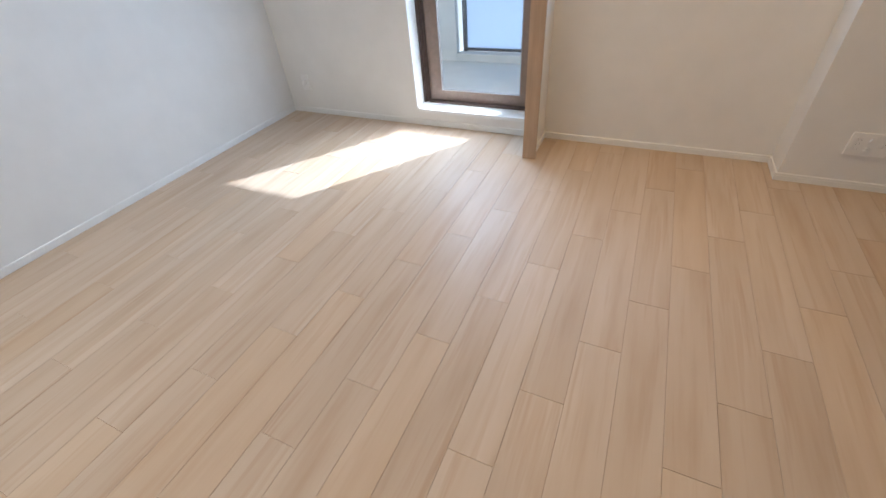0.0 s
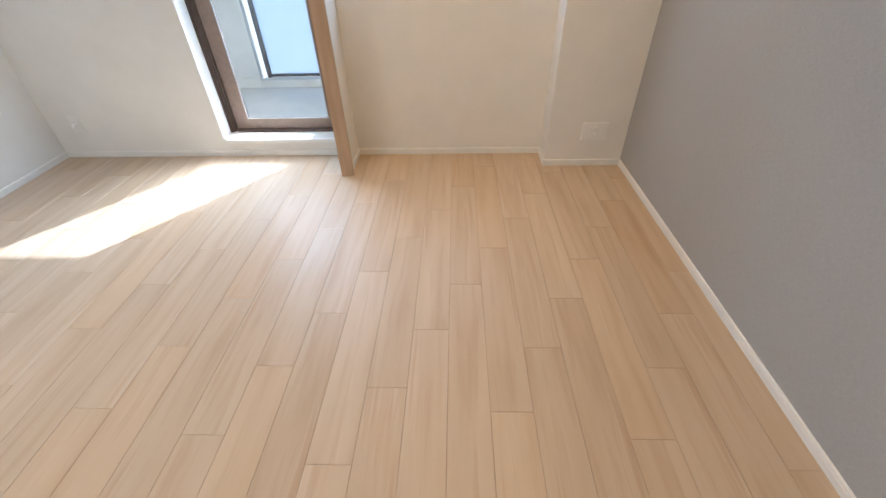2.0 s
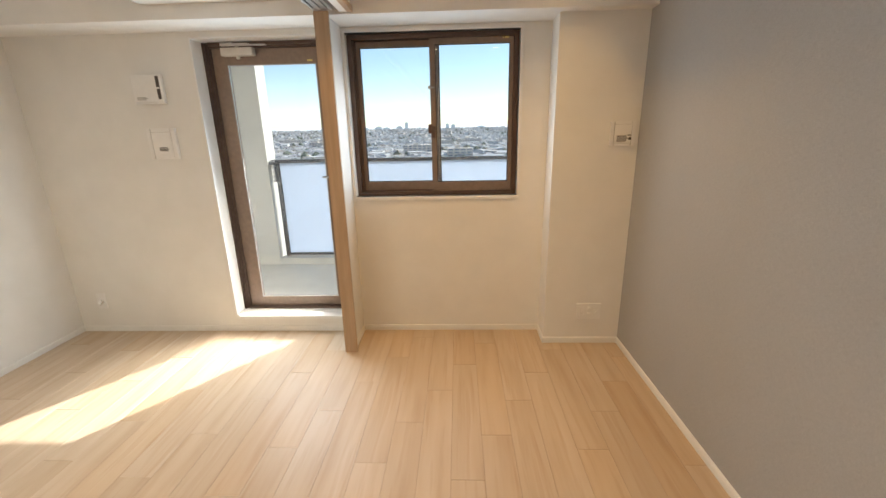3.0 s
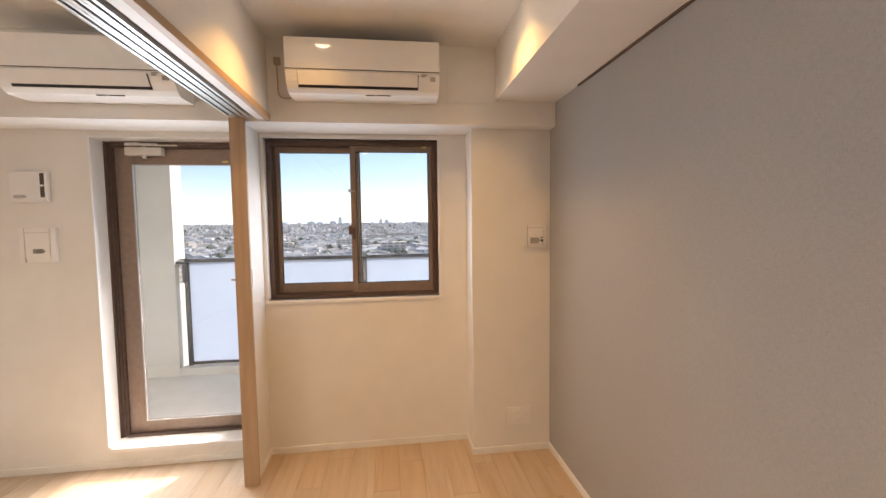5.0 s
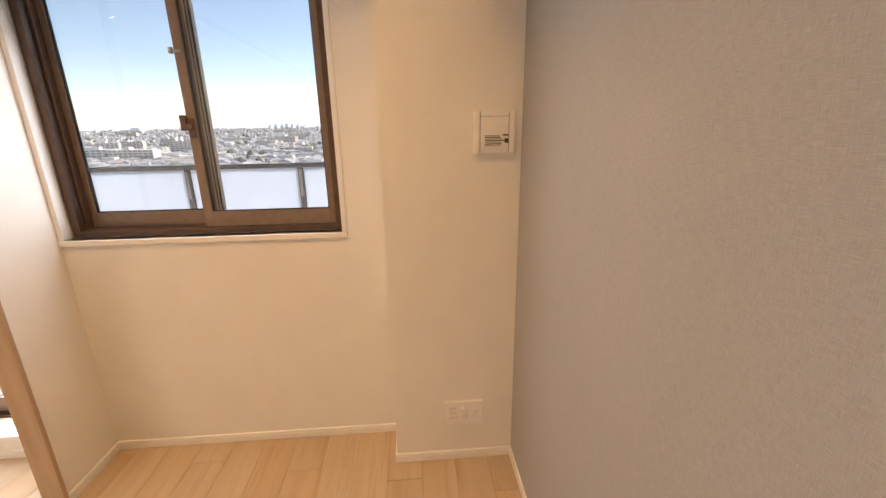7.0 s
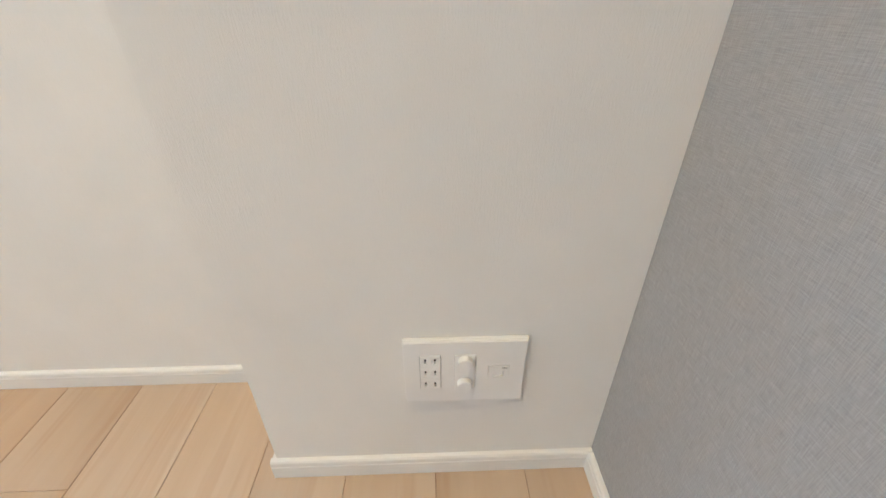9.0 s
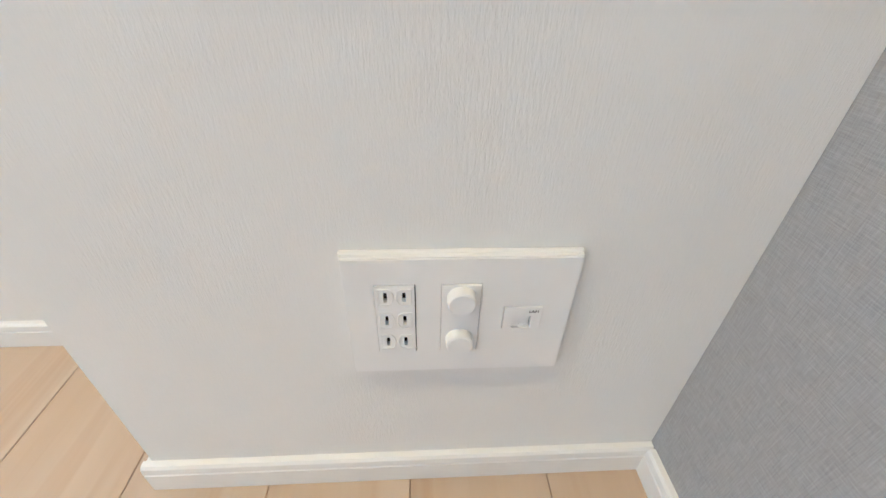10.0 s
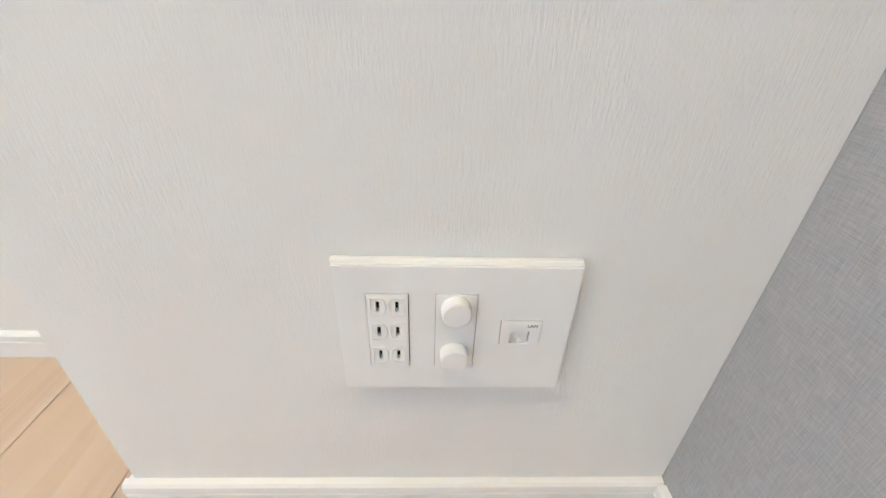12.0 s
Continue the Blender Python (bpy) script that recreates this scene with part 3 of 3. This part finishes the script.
solid("printed_picture", [(-0.067, -0.052, y, y + 0.001, 1.364, 1.380)], INK, reg)
solid("printed_heading", [(-0.074, -0.052, y, y + 0.001, 1.3885, 1.394)], INK, reg)

# Square ventilation inlet box, slotted at its right.
box1 = thing("vent_inlet_box", "white wall box with a dark slot beside the balcony door", "wall box", (-3.06, YW, 1.63))
solid("cover", [(-3.185, -2.992, YW - 0.032, YW, 1.656, 1.822)], PLASTIC, box1, "", 0.004)
solid("slot", [(-3.024, -3.002, YW - 0.0335, YW - 0.030, 1.672, 1.812)], INK, box1, "dark upright slot", 0.0005)
solid("slot_catch", [(-3.022, -3.004, YW - 0.036, YW - 0.033, 1.735, 1.745)], PLASTIC, box1)
for i in range(3):
    solid("printed_line", [(-3.165, -3.105 + 0.012 * (i % 2), YW - 0.033, YW - 0.0318, 1.668 + i * 0.007, 1.672 + i * 0.007)], INK_L, box1)
solid("lip", [(-3.185, -2.986, YW - 0.036, YW - 0.001, 1.646, 1.655)], PLASTIC, box1, "", 0.002)
reg2 = register("vent_register", -3.160, -2.970, YW, 1.292, 1.492, "white square ventilation register beside the balcony door", 0.024, INK_L)
for i in range(3):
    solid("printed_line", [(-3.090, -3.035 + 0.01 * (i % 2), YW - 0.0258, YW - 0.0246, 1.345 + i * 0.009, 1.351 + i * 0.009)], INK, reg2)

outlet = thing("wall_outlet", "small white round-nosed wall outlet low on the wall", "outlet", (-3.797, YW, 0.25))
solid("plate", [(-3.832, -3.762, YW - 0.007, YW, 0.19, 0.31)], PLASTIC, outlet, "", 0.002)
bm = bmesh.new()
cyl(bm, (-3.797, YW - 0.030, 0.25), (-3.797, YW - 0.006, 0.25), 0.017, 20)
cyl(bm, (-3.797, YW - 0.030, 0.25), (-3.780, YW - 0.042, 0.235), 0.010, 14)
part("socket_nose", bm, PLASTIC, outlet, "", True)

switch = thing("light_switch", "slim white upright switch plate on the partition end", "switch", (STUB[1], -0.04, 1.12))
solid("plate", [(STUB[1], STUB[1] + 0.0045, -0.068, -0.012, 1.126, 1.248)], PLASTIC, switch, "", 0.002)
solid("rocker", [(STUB[1] + 0.0045, STUB[1] + 0.012, -0.062, -0.044, 1.132, 1.242)], PLASTIC, switch, "", 0.002)
solid("rocker_gap", [(STUB[1] + 0.0042, STUB[1] + 0.0052, -0.043, -0.0415, 1.165, 1.21)], BROWNLINE, switch)

# ---- socket plate on the pillar ----
sock = thing("socket_plate", "white three-gang wall plate with power sockets, aerial caps and network jack", "socket plate", (-0.2125, 0, 0.18))
PX0, PX1, PZ0, PZ1 = -0.2920, -0.1330, 0.183, 0.2935
solid("backplate", [(PX0 - 0.002, PX1 + 0.002, -0.005, -0.0002, PZ0 - 0.002, PZ1 + 0.002)], PLASTIC, sock, "", 0.0012)
YP = -0.0098


def plate_with_holes(holes):
    """The cover, as bars left between the module openings."""
    xs = sorted({PX0, PX1, *[h[0] for h in holes], *[h[1] for h in holes]})
    bs = []
    for a, b in zip(xs, xs[1:]):
        hit = [h for h in holes if h[0] <= a + 1e-6 and b <= h[1] + 1e-6]
        zs = [PZ0] + [v for h in hit for v in (h[2], h[3])] + [PZ1]
        for za, zb in zip(zs[::2], zs[1::2]):
            bs.append((a, b, YP, -0.005, za, zb))
    return bs


MODS = {"power": (-0.2725, -0.2440, 0.206, 0.2725), "aerial": (-0.2265, -0.1985, 0.206, 0.2725), "lan": (-0.1815, -0.1530, 0.2285, 0.2505)}
bm = bmesh.new()
for b in plate_with_holes(list(MODS.values())):
    box(bm, *b)
bmesh.ops.remove_doubles(bm, verts=bm.verts[:], dist=1e-5)
part("cover", bm, PLASTIC, sock)
solid("cover_rim", [(PX0 - 0.0006, PX1 + 0.0006, YP + 0.0012, -0.0048, PZ1, PZ1 + 0.0012), (PX0 - 0.0006, PX0, YP + 0.0012, -0.0048, PZ0, PZ1), (PX1, PX1 + 0.0006, YP + 0.0012, -0.0048, PZ0, PZ1)], PLASTIC, sock)
G = 0.0005
a, b, c, d = MODS["power"]
# Dark sheets behind the inserts stand in for shade in gaps and slots.
solid("module_shadow", [(a, b, -0.0058, -0.0052, c, d)], DARK, sock)
pm = []
slots = []
for i in range(3):
    zc = d - 0.0105 - i * 0.0220
    for xc in (-0.2648, -0.2520):
        slots.append((xc - 0.0012, xc + 0.0012, zc - 0.0043, zc + 0.0043))
# module face as a grid of bars so that the slots are real holes
xs = sorted({a + G, b - 0.0007, *[s[0] for s in slots], *[s[1] for s in slots]})
for p, q in zip(xs, xs[1:]):
    hit = sorted([s for s in slots if s[0] <= p + 1e-7 and q <= s[1] + 1e-7], key=lambda s: s[2])
    zs = [c + G] + [v for s in hit for v in (s[2], s[3])] + [d - G]
    for za, zb in zip(zs[::2], zs[1::2]):
        pm.append((p, q, YP - 0.0010, -0.0065, za, zb))
power = solid("power_module", pm, PLASTIC, sock, "six-slot power socket insert")
for i in range(3):
    zc = d - 0.0105 - i * 0.0220
    for xc, sgn in ((-0.2648, 1), (-0.2520, -1)):
        bm = bmesh.new()
        w, h = 0.0052, 0.0078
        prof = [(xc - sgn * w, zc - h), (xc - sgn * w, zc + h)] + [(xc + sgn * (w * 0.35 + w * 0.75 * math.cos(t)), zc + h * math.sin(t)) for t in [math.pi / 2 - k * math.pi / 8 for k in range(9)]]
        ring = [(x, YP - 0.0010, z) for x, z in prof]
        outer = [bm.verts.new(p) for p in ring]
        ix = [(xc + (x - xc) * 0.86, YP - 0.0016, zc + (z - zc) * 0.88) for x, z in prof]
        rim = [bm.verts.new((xc + (x - xc) * 0.95, YP - 0.0016, zc + (z - zc) * 0.96)) for x, z in prof]
        inner = [bm.verts.new(p) for p in ix]
        low = [bm.verts.new((p[0], YP - 0.0010, p[2])) for p in ix]
        k = len(prof)
        for r0, r1 in ((outer, rim), (rim, inner), (inner, low)):
            for j in range(k):
                bm.faces.new((r0[j], r0[(j + 1) % k], r1[(j + 1) % k], r1[j]))
        part("socket_rim", bm, PLASTIC, power)
a, b, c, d = MODS["aerial"]
solid("module_shadow", [(a, b, -0.0058, -0.0052, c, d)], GAPGREY, sock)
aerial = solid("aerial_module", [(a + 0.0003, b - 0.0005, YP - 0.0012, -0.0065, c + G, d - G)], PLASTIC, sock, "aerial insert with two round caps", 0.0004)
for zc in (0.2610, 0.2200):
    bm = bmesh.new()
    cyl(bm, (-0.2125, YP - 0.0010, zc), (-0.2125, YP - 0.0085, zc), 0.0102, 40, 0.0098)
    cyl(bm, (-0.2125, YP - 0.0084, zc), (-0.2125, YP - 0.0094, zc), 0.0098, 40, 0.0088)
    part("round_cap", bm, PLASTIC, aerial, "domed white blanking cap", True)
a, b, c, d = MODS["lan"]
solid("module_shadow", [(a, b, -0.0058, -0.0052, c, d)], GAPGREY, sock)
ja, jb, jc, jd = -0.1745, -0.1605, 0.2290, 0.2410
lan = solid("lan_module", [(a + G, ja, YP - 0.0010, -0.0065, c + G, d - G), (jb, b - G, YP - 0.0010, -0.0065, c + G, d - G), (ja, jb, YP - 0.0010, -0.0065, jd, d - G)], PLASTIC, sock, "network jack insert marked LAN")
solid("jack_well", [(ja, jb, -0.0062, -0.0060, c + G, jd)], INK_L, lan, "well of the jack, shade put into its grey")
solid("jack_shutter", [(ja + 0.0006, jb - 0.0006, -0.0080, -0.0065, c + G, jd - 0.0006)], PLASTIC, lan, "white dust shutter", 0.0003)
solid("shutter_catch", [(-0.169, -0.166, -0.0092, -0.0085, 0.2292, 0.2325)], PLASTIC, lan)
text_mesh("lettering", "LAN", 0.0037, INK, Matrix.Translation((-0.1630, YP - 0.0012, 0.2449)) @ pose(0, 0, 0, 90, 0, 0), lan, "small grey letters LAN")

# ---- downlights and unseen fill ----
for dx, dy, watts, tone in DOWNLIGHTS_AND_FILL:
    dl = thing("downlight", "small round recessed ceiling downlight, lit warm white; unseen added fill away from the window", "downlight", (dx, dy, H), "ceiling downlights")
    bm = bmesh.new()
    r = [(0.050, H - 0.0005), (0.050, H - 0.004), (0.041, H - 0.004), (0.038, H - 0.0010)]
    seg = 32
    rings = [[bm.verts.new((dx + rr * math.cos(2 * math.pi * k / seg), dy + rr * math.sin(2 * math.pi * k / seg), zz)) for k in range(seg)] for rr, zz in r]
    for ra, rb in zip(rings, rings[1:]):
        for k in range(seg):
            bm.faces.new((ra[k], ra[(k + 1) % seg], rb[(k + 1) % seg], rb[k]))
    part("trim_ring", bm, PLASTIC, dl, "", True)
    bm = bmesh.new()
    bmesh.ops.create_circle(bm, cap_ends=True, segments=32, radius=0.038)
    bmesh.ops.translate(bm, vec=(dx, dy, H - 0.0012), verts=bm.verts[:])
    part("lens", bm, GLOW, dl, "glowing warm diffuser")
    ld = bpy.data.lights.new("downlight_lamp", "AREA")
    ld.shape = "DISK"
    ld.size = 0.09
    ld.spread = radians(108 if tone is WARM else 155)
    ld.energy = watts
    ld.color = tone
    lamp = new("downlight_lamp", ld)
    lamp.location = (dx, dy, H - 0.006)

# ---- balcony ----
struct("balcony_floor", [(-6.5, 3.0, YO, 2.12, -0.22, -0.012)], BALCFLOOR, "pale grey balcony floor sheet", "balcony floor")
struct("balcony_parapet", [(-6.5, -3.150, 1.85, 2.06, -0.012, 3.2), (-3.150, 3.0, 1.85, 2.06, -0.012, 0.062)], CONCRETE, "pale painted balcony parapet wall and kerb", "parapet")
struct("outer_wall", [(-6.5, XL - 0.12, 0.2, YO, -0.2, 3.2), (0.12, 3.0, 0.2, YO, -0.2, 3.2), (XL - 0.12, 0.12, YO, YO + 0.004, H + 0.12, 3.2)], CONCRETE, "pale painted outside wall")
# Added unseen slab, its edge stepped to trim sun through door and window.
struct("sun_block_overhang", [(-6.5, -0.77, YO + 0.006, 1.772, 2.645, 2.80), (-0.77, 3.0, YO + 0.006, 1.965, 2.645, 2.80)], CONCRETE, "unseen pale slab added over the balcony to trim the sunlight", "slab")
railing = thing("balcony_railing", "dark metal balcony railing with frosted glass panels", "railing", (-1.5, 1.955, 0.062))
RY = 1.955
solid("top_rail", [(-3.148, 3.0, RY - 0.032, RY + 0.032, 1.132, 1.168)], RAILMETAL, railing, "flat grey top rail", 0.004)
solid("bottom_rail", [(-3.08, 3.0, RY - 0.018, RY + 0.018, 0.072, 0.100)], RAILMETAL, railing, "", 0.003)
xs = [-3.085] + [-2.178 + 0.88 * k for k in range(6)]
for k, x in enumerate(xs):
    solid("post", [(x - 0.022, x + 0.022, RY - 0.020, RY + 0.030, 0.0625, 1.130)], RAILMETAL, railing, "", 0.003)
    solid("post_clip", [(x - 0.012, x + 0.012, RY - 0.034, RY - 0.020, 0.90, 1.12)], CLIP, railing, "grey steel clip", 0.004)
    if k:
        solid("panel", [(xs[k - 1] + 0.024, x - 0.024, RY - 0.006, RY + 0.004, 0.101, 1.129)], FROST, railing, "milky frosted glass panel")
bracket = solid("rail_bracket", [(-3.125, -3.095, RY - 0.075, RY - 0.036, 0.93, 1.14), (-3.150, -3.090, RY - 0.075, RY - 0.036, 1.11, 1.16)], STEEL, railing, "grey end bracket", 0.008)
for zc in (0.965, 1.015, 1.065):
    bm = bmesh.new()
    cyl(bm, (-3.110, RY - 0.082, zc), (-3.110, RY - 0.0745, zc), 0.011, 16)
    part("bolt", bm, ALU, bracket, "pale round bolt head", True)
solid("bracket_arm", [(-3.150, -3.060, RY - 0.090, RY - 0.0755, 1.118, 1.146)], RAILMETAL, bracket, "dark hinged arm to the wall", 0.004)
solid("bracket_edge", [(-3.0945, -3.078, RY - 0.072, RY - 0.036, 0.93, 1.10)], RAILMETAL, bracket)
struct("parapet_plinth", [(-6.5, -3.1505, 1.842, 1.8495, -0.0115, 0.094)], BALCFLOOR, "low pale upstand along the foot of the parapet", "upstand")

# ---- the town far below ----
GZ = -34.0


def lie(y):
    """Height of the land: level near the building, rising gently towards the horizon."""
    return GZ + 0.0195 * max(0.0, y - 800)


def town_mat(name, stops, rough=0.85):
    m, n, l, b = material(name)
    g = n.new("ShaderNodeNewGeometry")
    l.new(mix_col(n, l, 0.3, ramp(n, l, g.outputs["Random Per Island"], stops), ramp(n, l, noise_tex(n, l, 0.15, 3), [(0.3, grey(0.8)), (0.7, grey(1.0))]), "MULTIPLY"), b.inputs["Base Color"])
    b.inputs["Roughness"].default_value = rough
    return m


HOUSE_WALL = town_mat("house_walls", [(0.0, (0.66, 0.66, 0.67)), (0.4, (0.74, 0.75, 0.77)), (0.7, (0.66, 0.60, 0.55)), (1.0, (0.80, 0.81, 0.82))])
HOUSE_ROOF = town_mat("house_roofs", [(0.0, (0.24, 0.26, 0.30)), (0.35, (0.30, 0.32, 0.35)), (0.6, (0.34, 0.31, 0.28)), (0.8, (0.46, 0.48, 0.51)), (1.0, (0.27, 0.30, 0.35))], 0.8)
BLOCK_WALL = town_mat("block_walls", [(0.0, (0.76, 0.74, 0.71)), (0.5, (0.82, 0.81, 0.80)), (1.0, (0.74, 0.64, 0.56))])
BLOCK_GLASS = town_mat("block_windows", [(0.0, (0.26, 0.29, 0.33)), (1.0, (0.34, 0.37, 0.41))], 0.25)
# Far haze is put into the pale blue base colour of towers and ridge.
HAZE_BLUE = town_mat("haze_blue_distance", [(0.0, (0.80, 0.86, 0.90)), (1.0, (0.84, 0.89, 0.92))])
LEAF = town_mat("tree_crowns", [(0.0, (0.15, 0.175, 0.13)), (0.5, (0.17, 0.19, 0.15)), (1.0, (0.21, 0.20, 0.15))], 0.9)
GROUND = plain("town_ground", (0.34, 0.345, 0.34), 0.9, 0, 0.3, 0.02, 0.3, 0.0)

bm = bmesh.new()
prism(bm, [(-600, GZ - 2), (-600, GZ), (800, GZ), (4900, lie(4900)), (4900, GZ - 2)], "x", -4500, 3500)
tagged(part("ground", bm, GROUND, None, "pale built-up plain reaching to the horizon"), "", "ground", "", "structure")
rng = np.random.default_rng(7)


def bulk(name, verts, faces, mat, label, category):
    me = bpy.data.meshes.new(name)
    me.from_pydata(verts, [], faces)
    me.materials.append(mat)
    return tagged(new(name, me), label, category, "", "stuff")


def spot(y):
    return rng.uniform(-1.15, 0.55) * y


wall_v, wall_f, roof_v, roof_f = [], [], [], []
for i in range(14000):
    y = 230 + 3300 * rng.random() ** 1.7
    x = spot(y)
    w, d, h = rng.uniform(5, 10), rng.uniform(6, 11), rng.choice([6.0, 6.5, 8.5, 9.5])
    if rng.random() < 0.12:
        w, d, h = w * 2.2, d * 1.4, h * 1.25
    t = rng.uniform(0, 3.14)
    c, s = math.cos(t), math.sin(t)

    def at(u, v, z):
        return (x + u * c - v * s, y + u * s + v * c, lie(y) - 0.5 + z)
    k = len(wall_v)
    wall_v += [at(-w / 2, -d / 2, 0), at(w / 2, -d / 2, 0), at(w / 2, d / 2, 0), at(-w / 2, d / 2, 0), at(-w / 2, -d / 2, h), at(w / 2, -d / 2, h), at(w / 2, d / 2, h), at(-w / 2, d / 2, h)]
    wall_f += [(k, k + 1, k + 5, k + 4), (k + 1, k + 2, k + 6, k + 5), (k + 2, k + 3, k + 7, k + 6), (k + 3, k, k + 4, k + 7)]
    e, rh = 0.5, rng.choice([0.4, 0.5, 1.6, 2.0])
    k = len(roof_v)
    roof_v += [at(-w / 2 - e, -d / 2 - e, h), at(w / 2 + e, -d / 2 - e, h), at(w / 2 + e, d / 2 + e, h), at(-w / 2 - e, d / 2 + e, h), at(0, -d / 2 * 0.75, h + rh), at(0, d / 2 * 0.75, h + rh)]
    roof_f += [(k, k + 1, k + 4), (k + 1, k + 2, k + 5, k + 4), (k + 2, k + 3, k + 5), (k + 3, k, k + 4, k + 5)]
bulk("town_house_walls", wall_v, wall_f, HOUSE_WALL, "pale walls of countless small houses far below", "houses")
bulk("town_house_roofs", roof_v, roof_f, HOUSE_ROOF, "grey, slate and brown roofs of countless small houses", "roofs")

tree_v, tree_f = [], []
for i in range(1500):
    y = 230 + 3400 * rng.random() ** 1.6
    x = spot(y)
    if rng.random() < 0.6:
        x = round(x / 170) * 170 + rng.normal(0, 14)
    r = rng.uniform(2.5, 6.5)
    k = len(tree_v)
    n = 7
    g = lie(y)
    tree_v += [(x, y, g + r * 2.3)]
    for ring, (rz, rr) in enumerate(((1.7, 0.75), (1.0, 1.0), (0.35, 0.7))):
        for j in range(n):
            q = 2 * math.pi * (j + 0.5 * ring) / n
            f = rng.uniform(0.75, 1.2)
            tree_v.append((x + r * rr * f * math.cos(q), y + r * rr * f * math.sin(q), g + r * rz * rng.uniform(0.85, 1.15)))
    for j in range(n):
        tree_f.append((k, k + 1 + j, k + 1 + (j + 1) % n))
        for ring in (0, 1):
            p = k + 1 + ring * n
            tree_f.append((p + j, p + n + j, p + n + (j + 1) % n, p + (j + 1) % n))
bulk("town_trees", tree_v, tree_f, LEAF, "dull green tree clumps among the houses", "trees")


def apartment_block(x, y, w, d, floors, turn):
    """A mid-rise slab block with a window band on each storey and a roof box."""
    h = floors * 3.0
    g = lie(y) - 0.5
    ob = thing("apartment_block", "pale mid-rise apartment block far off among the houses", "building", (x, y, g), "distant apartment blocks")
    bm = bmesh.new()
    box(bm, x - w / 2, x + w / 2, y - d / 2, y + d / 2, g, g + h)
    box(bm, x - w * 0.2, x - w * 0.05, y - d * 0.25, y + d * 0.25, g + h, g + h + 3.0)
    part("wall", bm, BLOCK_WALL, ob)
    bm = bmesh.new()
    bays = max(3, int(w / 5.5))
    for f in range(floors):
        for b in range(bays):
            xa = x - w / 2 + (b + 0.14) * w / bays
            box(bm, xa, xa + 0.72 * w / bays, y - d / 2 - 0.12, y - d / 2 + 0.05, g + f * 3 + 0.9, g + f * 3 + 2.5)
    tagged(part("windows", bm, BLOCK_GLASS, ob), kind="stuff")
    ob.rotation_euler = (0, 0, turn)
    return ob


for i in range(95):
    y = 420 + 1900 * rng.random() ** 1.3
    apartment_block(spot(y), y, rng.uniform(22, 62), rng.uniform(10, 14), int(rng.integers(3, 8)), rng.uniform(-0.5, 0.5))
for x, y, w, fl in ((-360, 520, 58, 6), (-330, 640, 34, 8), (-150, 560, 40, 5), (-640, 760, 60, 9), (-505, 800, 44, 7)):
    apartment_block(x, y, w, 12, fl, 0.15)

hills_v, hills_f = [], []
K = 140
for j in range(K + 1):
    x = -4400 + 7800 * j / K
    z = 52 + 12 * noise.noise((x * 0.0021, 0.0, 3.0)) + 4 * noise.noise((x * 0.011, 0.0, 5.0)) + 2.5 * noise.noise((x * 0.05, 0.0, 9.0))
    hills_v += [(x, 3600, lie(3600) - 1), (x, 3850, lie(3850) + z * 0.35), (x, 4600, lie(4600) + z * 0.3)]
for j in range(K):
    k = 3 * j
    hills_f += [(k, k + 3, k + 4, k + 1), (k + 1, k + 4, k + 5, k + 2)]
tagged(bulk("distant_ridge", hills_v, hills_f, HAZE_BLUE, "rise on the horizon, haze put into its pale blue", "hill"), kind="structure")


def tower(x, y, w, h):
    g = lie(y) - 1
    ob = thing("tower_block", "high-rise tower on the skyline, haze put into its pale blue", "tower", (x, y, g), "skyline towers")
    bm = bmesh.new()
    box(bm, x - w / 2, x + w / 2, y - w / 2, y + w / 2, g, g + h)
    box(bm, x - w / 4, x + w / 4, y - w / 4, y + w / 4, g + h, g + h + 6)
    part("shaft", bm, HAZE_BLUE, ob)


for k in range(12):
    y = rng.uniform(2900, 3500)
    tower(rng.uniform(-0.75, 0.3) * y, y, rng.uniform(20, 60), rng.uniform(14, 26))
for x, h, w in ((-395, 74, 28), (-455, 34, 48), (-1050, 40, 22), (-1010, 48, 24), (-965, 42, 22), (-930, 50, 26), (-890, 44, 20), (-850, 38, 24), (-800, 32, 30), (-80, 50, 26), (-35, 42, 34), (-1700, 36, 34), (-2050, 30, 40)):
    tower(x, 3250 + 2 * w, w, h * 0.72)

# ---- floor boards ----
PW, PL, GAP = 0.1465, 0.9015, 0.0009
XR0, YJ = -0.108, -1.636


def board_mesh(w, length):
    bm = bmesh.new()
    box(bm, -w / 2 + GAP / 2, w / 2 - GAP / 2, -length / 2 + GAP / 2, length / 2 - GAP / 2, -0.0024, 0.0)
    top = [e for e in bm.edges if all(v.co.z > -0.0001 for v in e.verts)]
    bmesh.ops.bevel(bm, geom=top, offset=0.0007, segments=1, affect="EDGES")
    return mesh_from("board", bm, BOARD)


meshes = {}
row = -1
while True:
    xr = XR0 - PW * row
    xl = max(xr - PW, XL)
    xr = min(xr, 0.0)
    if xr <= XL + 0.001:
        break
    if xr - xl > 0.002:
        # a joint lies at j0 in this row; joints step along the room from row to row
        j0 = YJ - 0.271 * (row - 1)
        j0 -= math.floor((j0 - YB) / PL) * PL
        cuts = [YB] + [j0 + PL * k for k in range(8) if YB + 0.01 < j0 + PL * k < 0.198] + [0.198]
        for ya, yb in zip(cuts, cuts[1:]):
            key = (round(xr - xl, 4), round(yb - ya, 4))
            if key not in meshes:
                meshes[key] = board_mesh(*key)
            ob = new("board", meshes[key])
            ob.parent = floor_base
            ob.location = ((xl + xr) / 2, (ya + yb) / 2, 0.0)
    row += 1
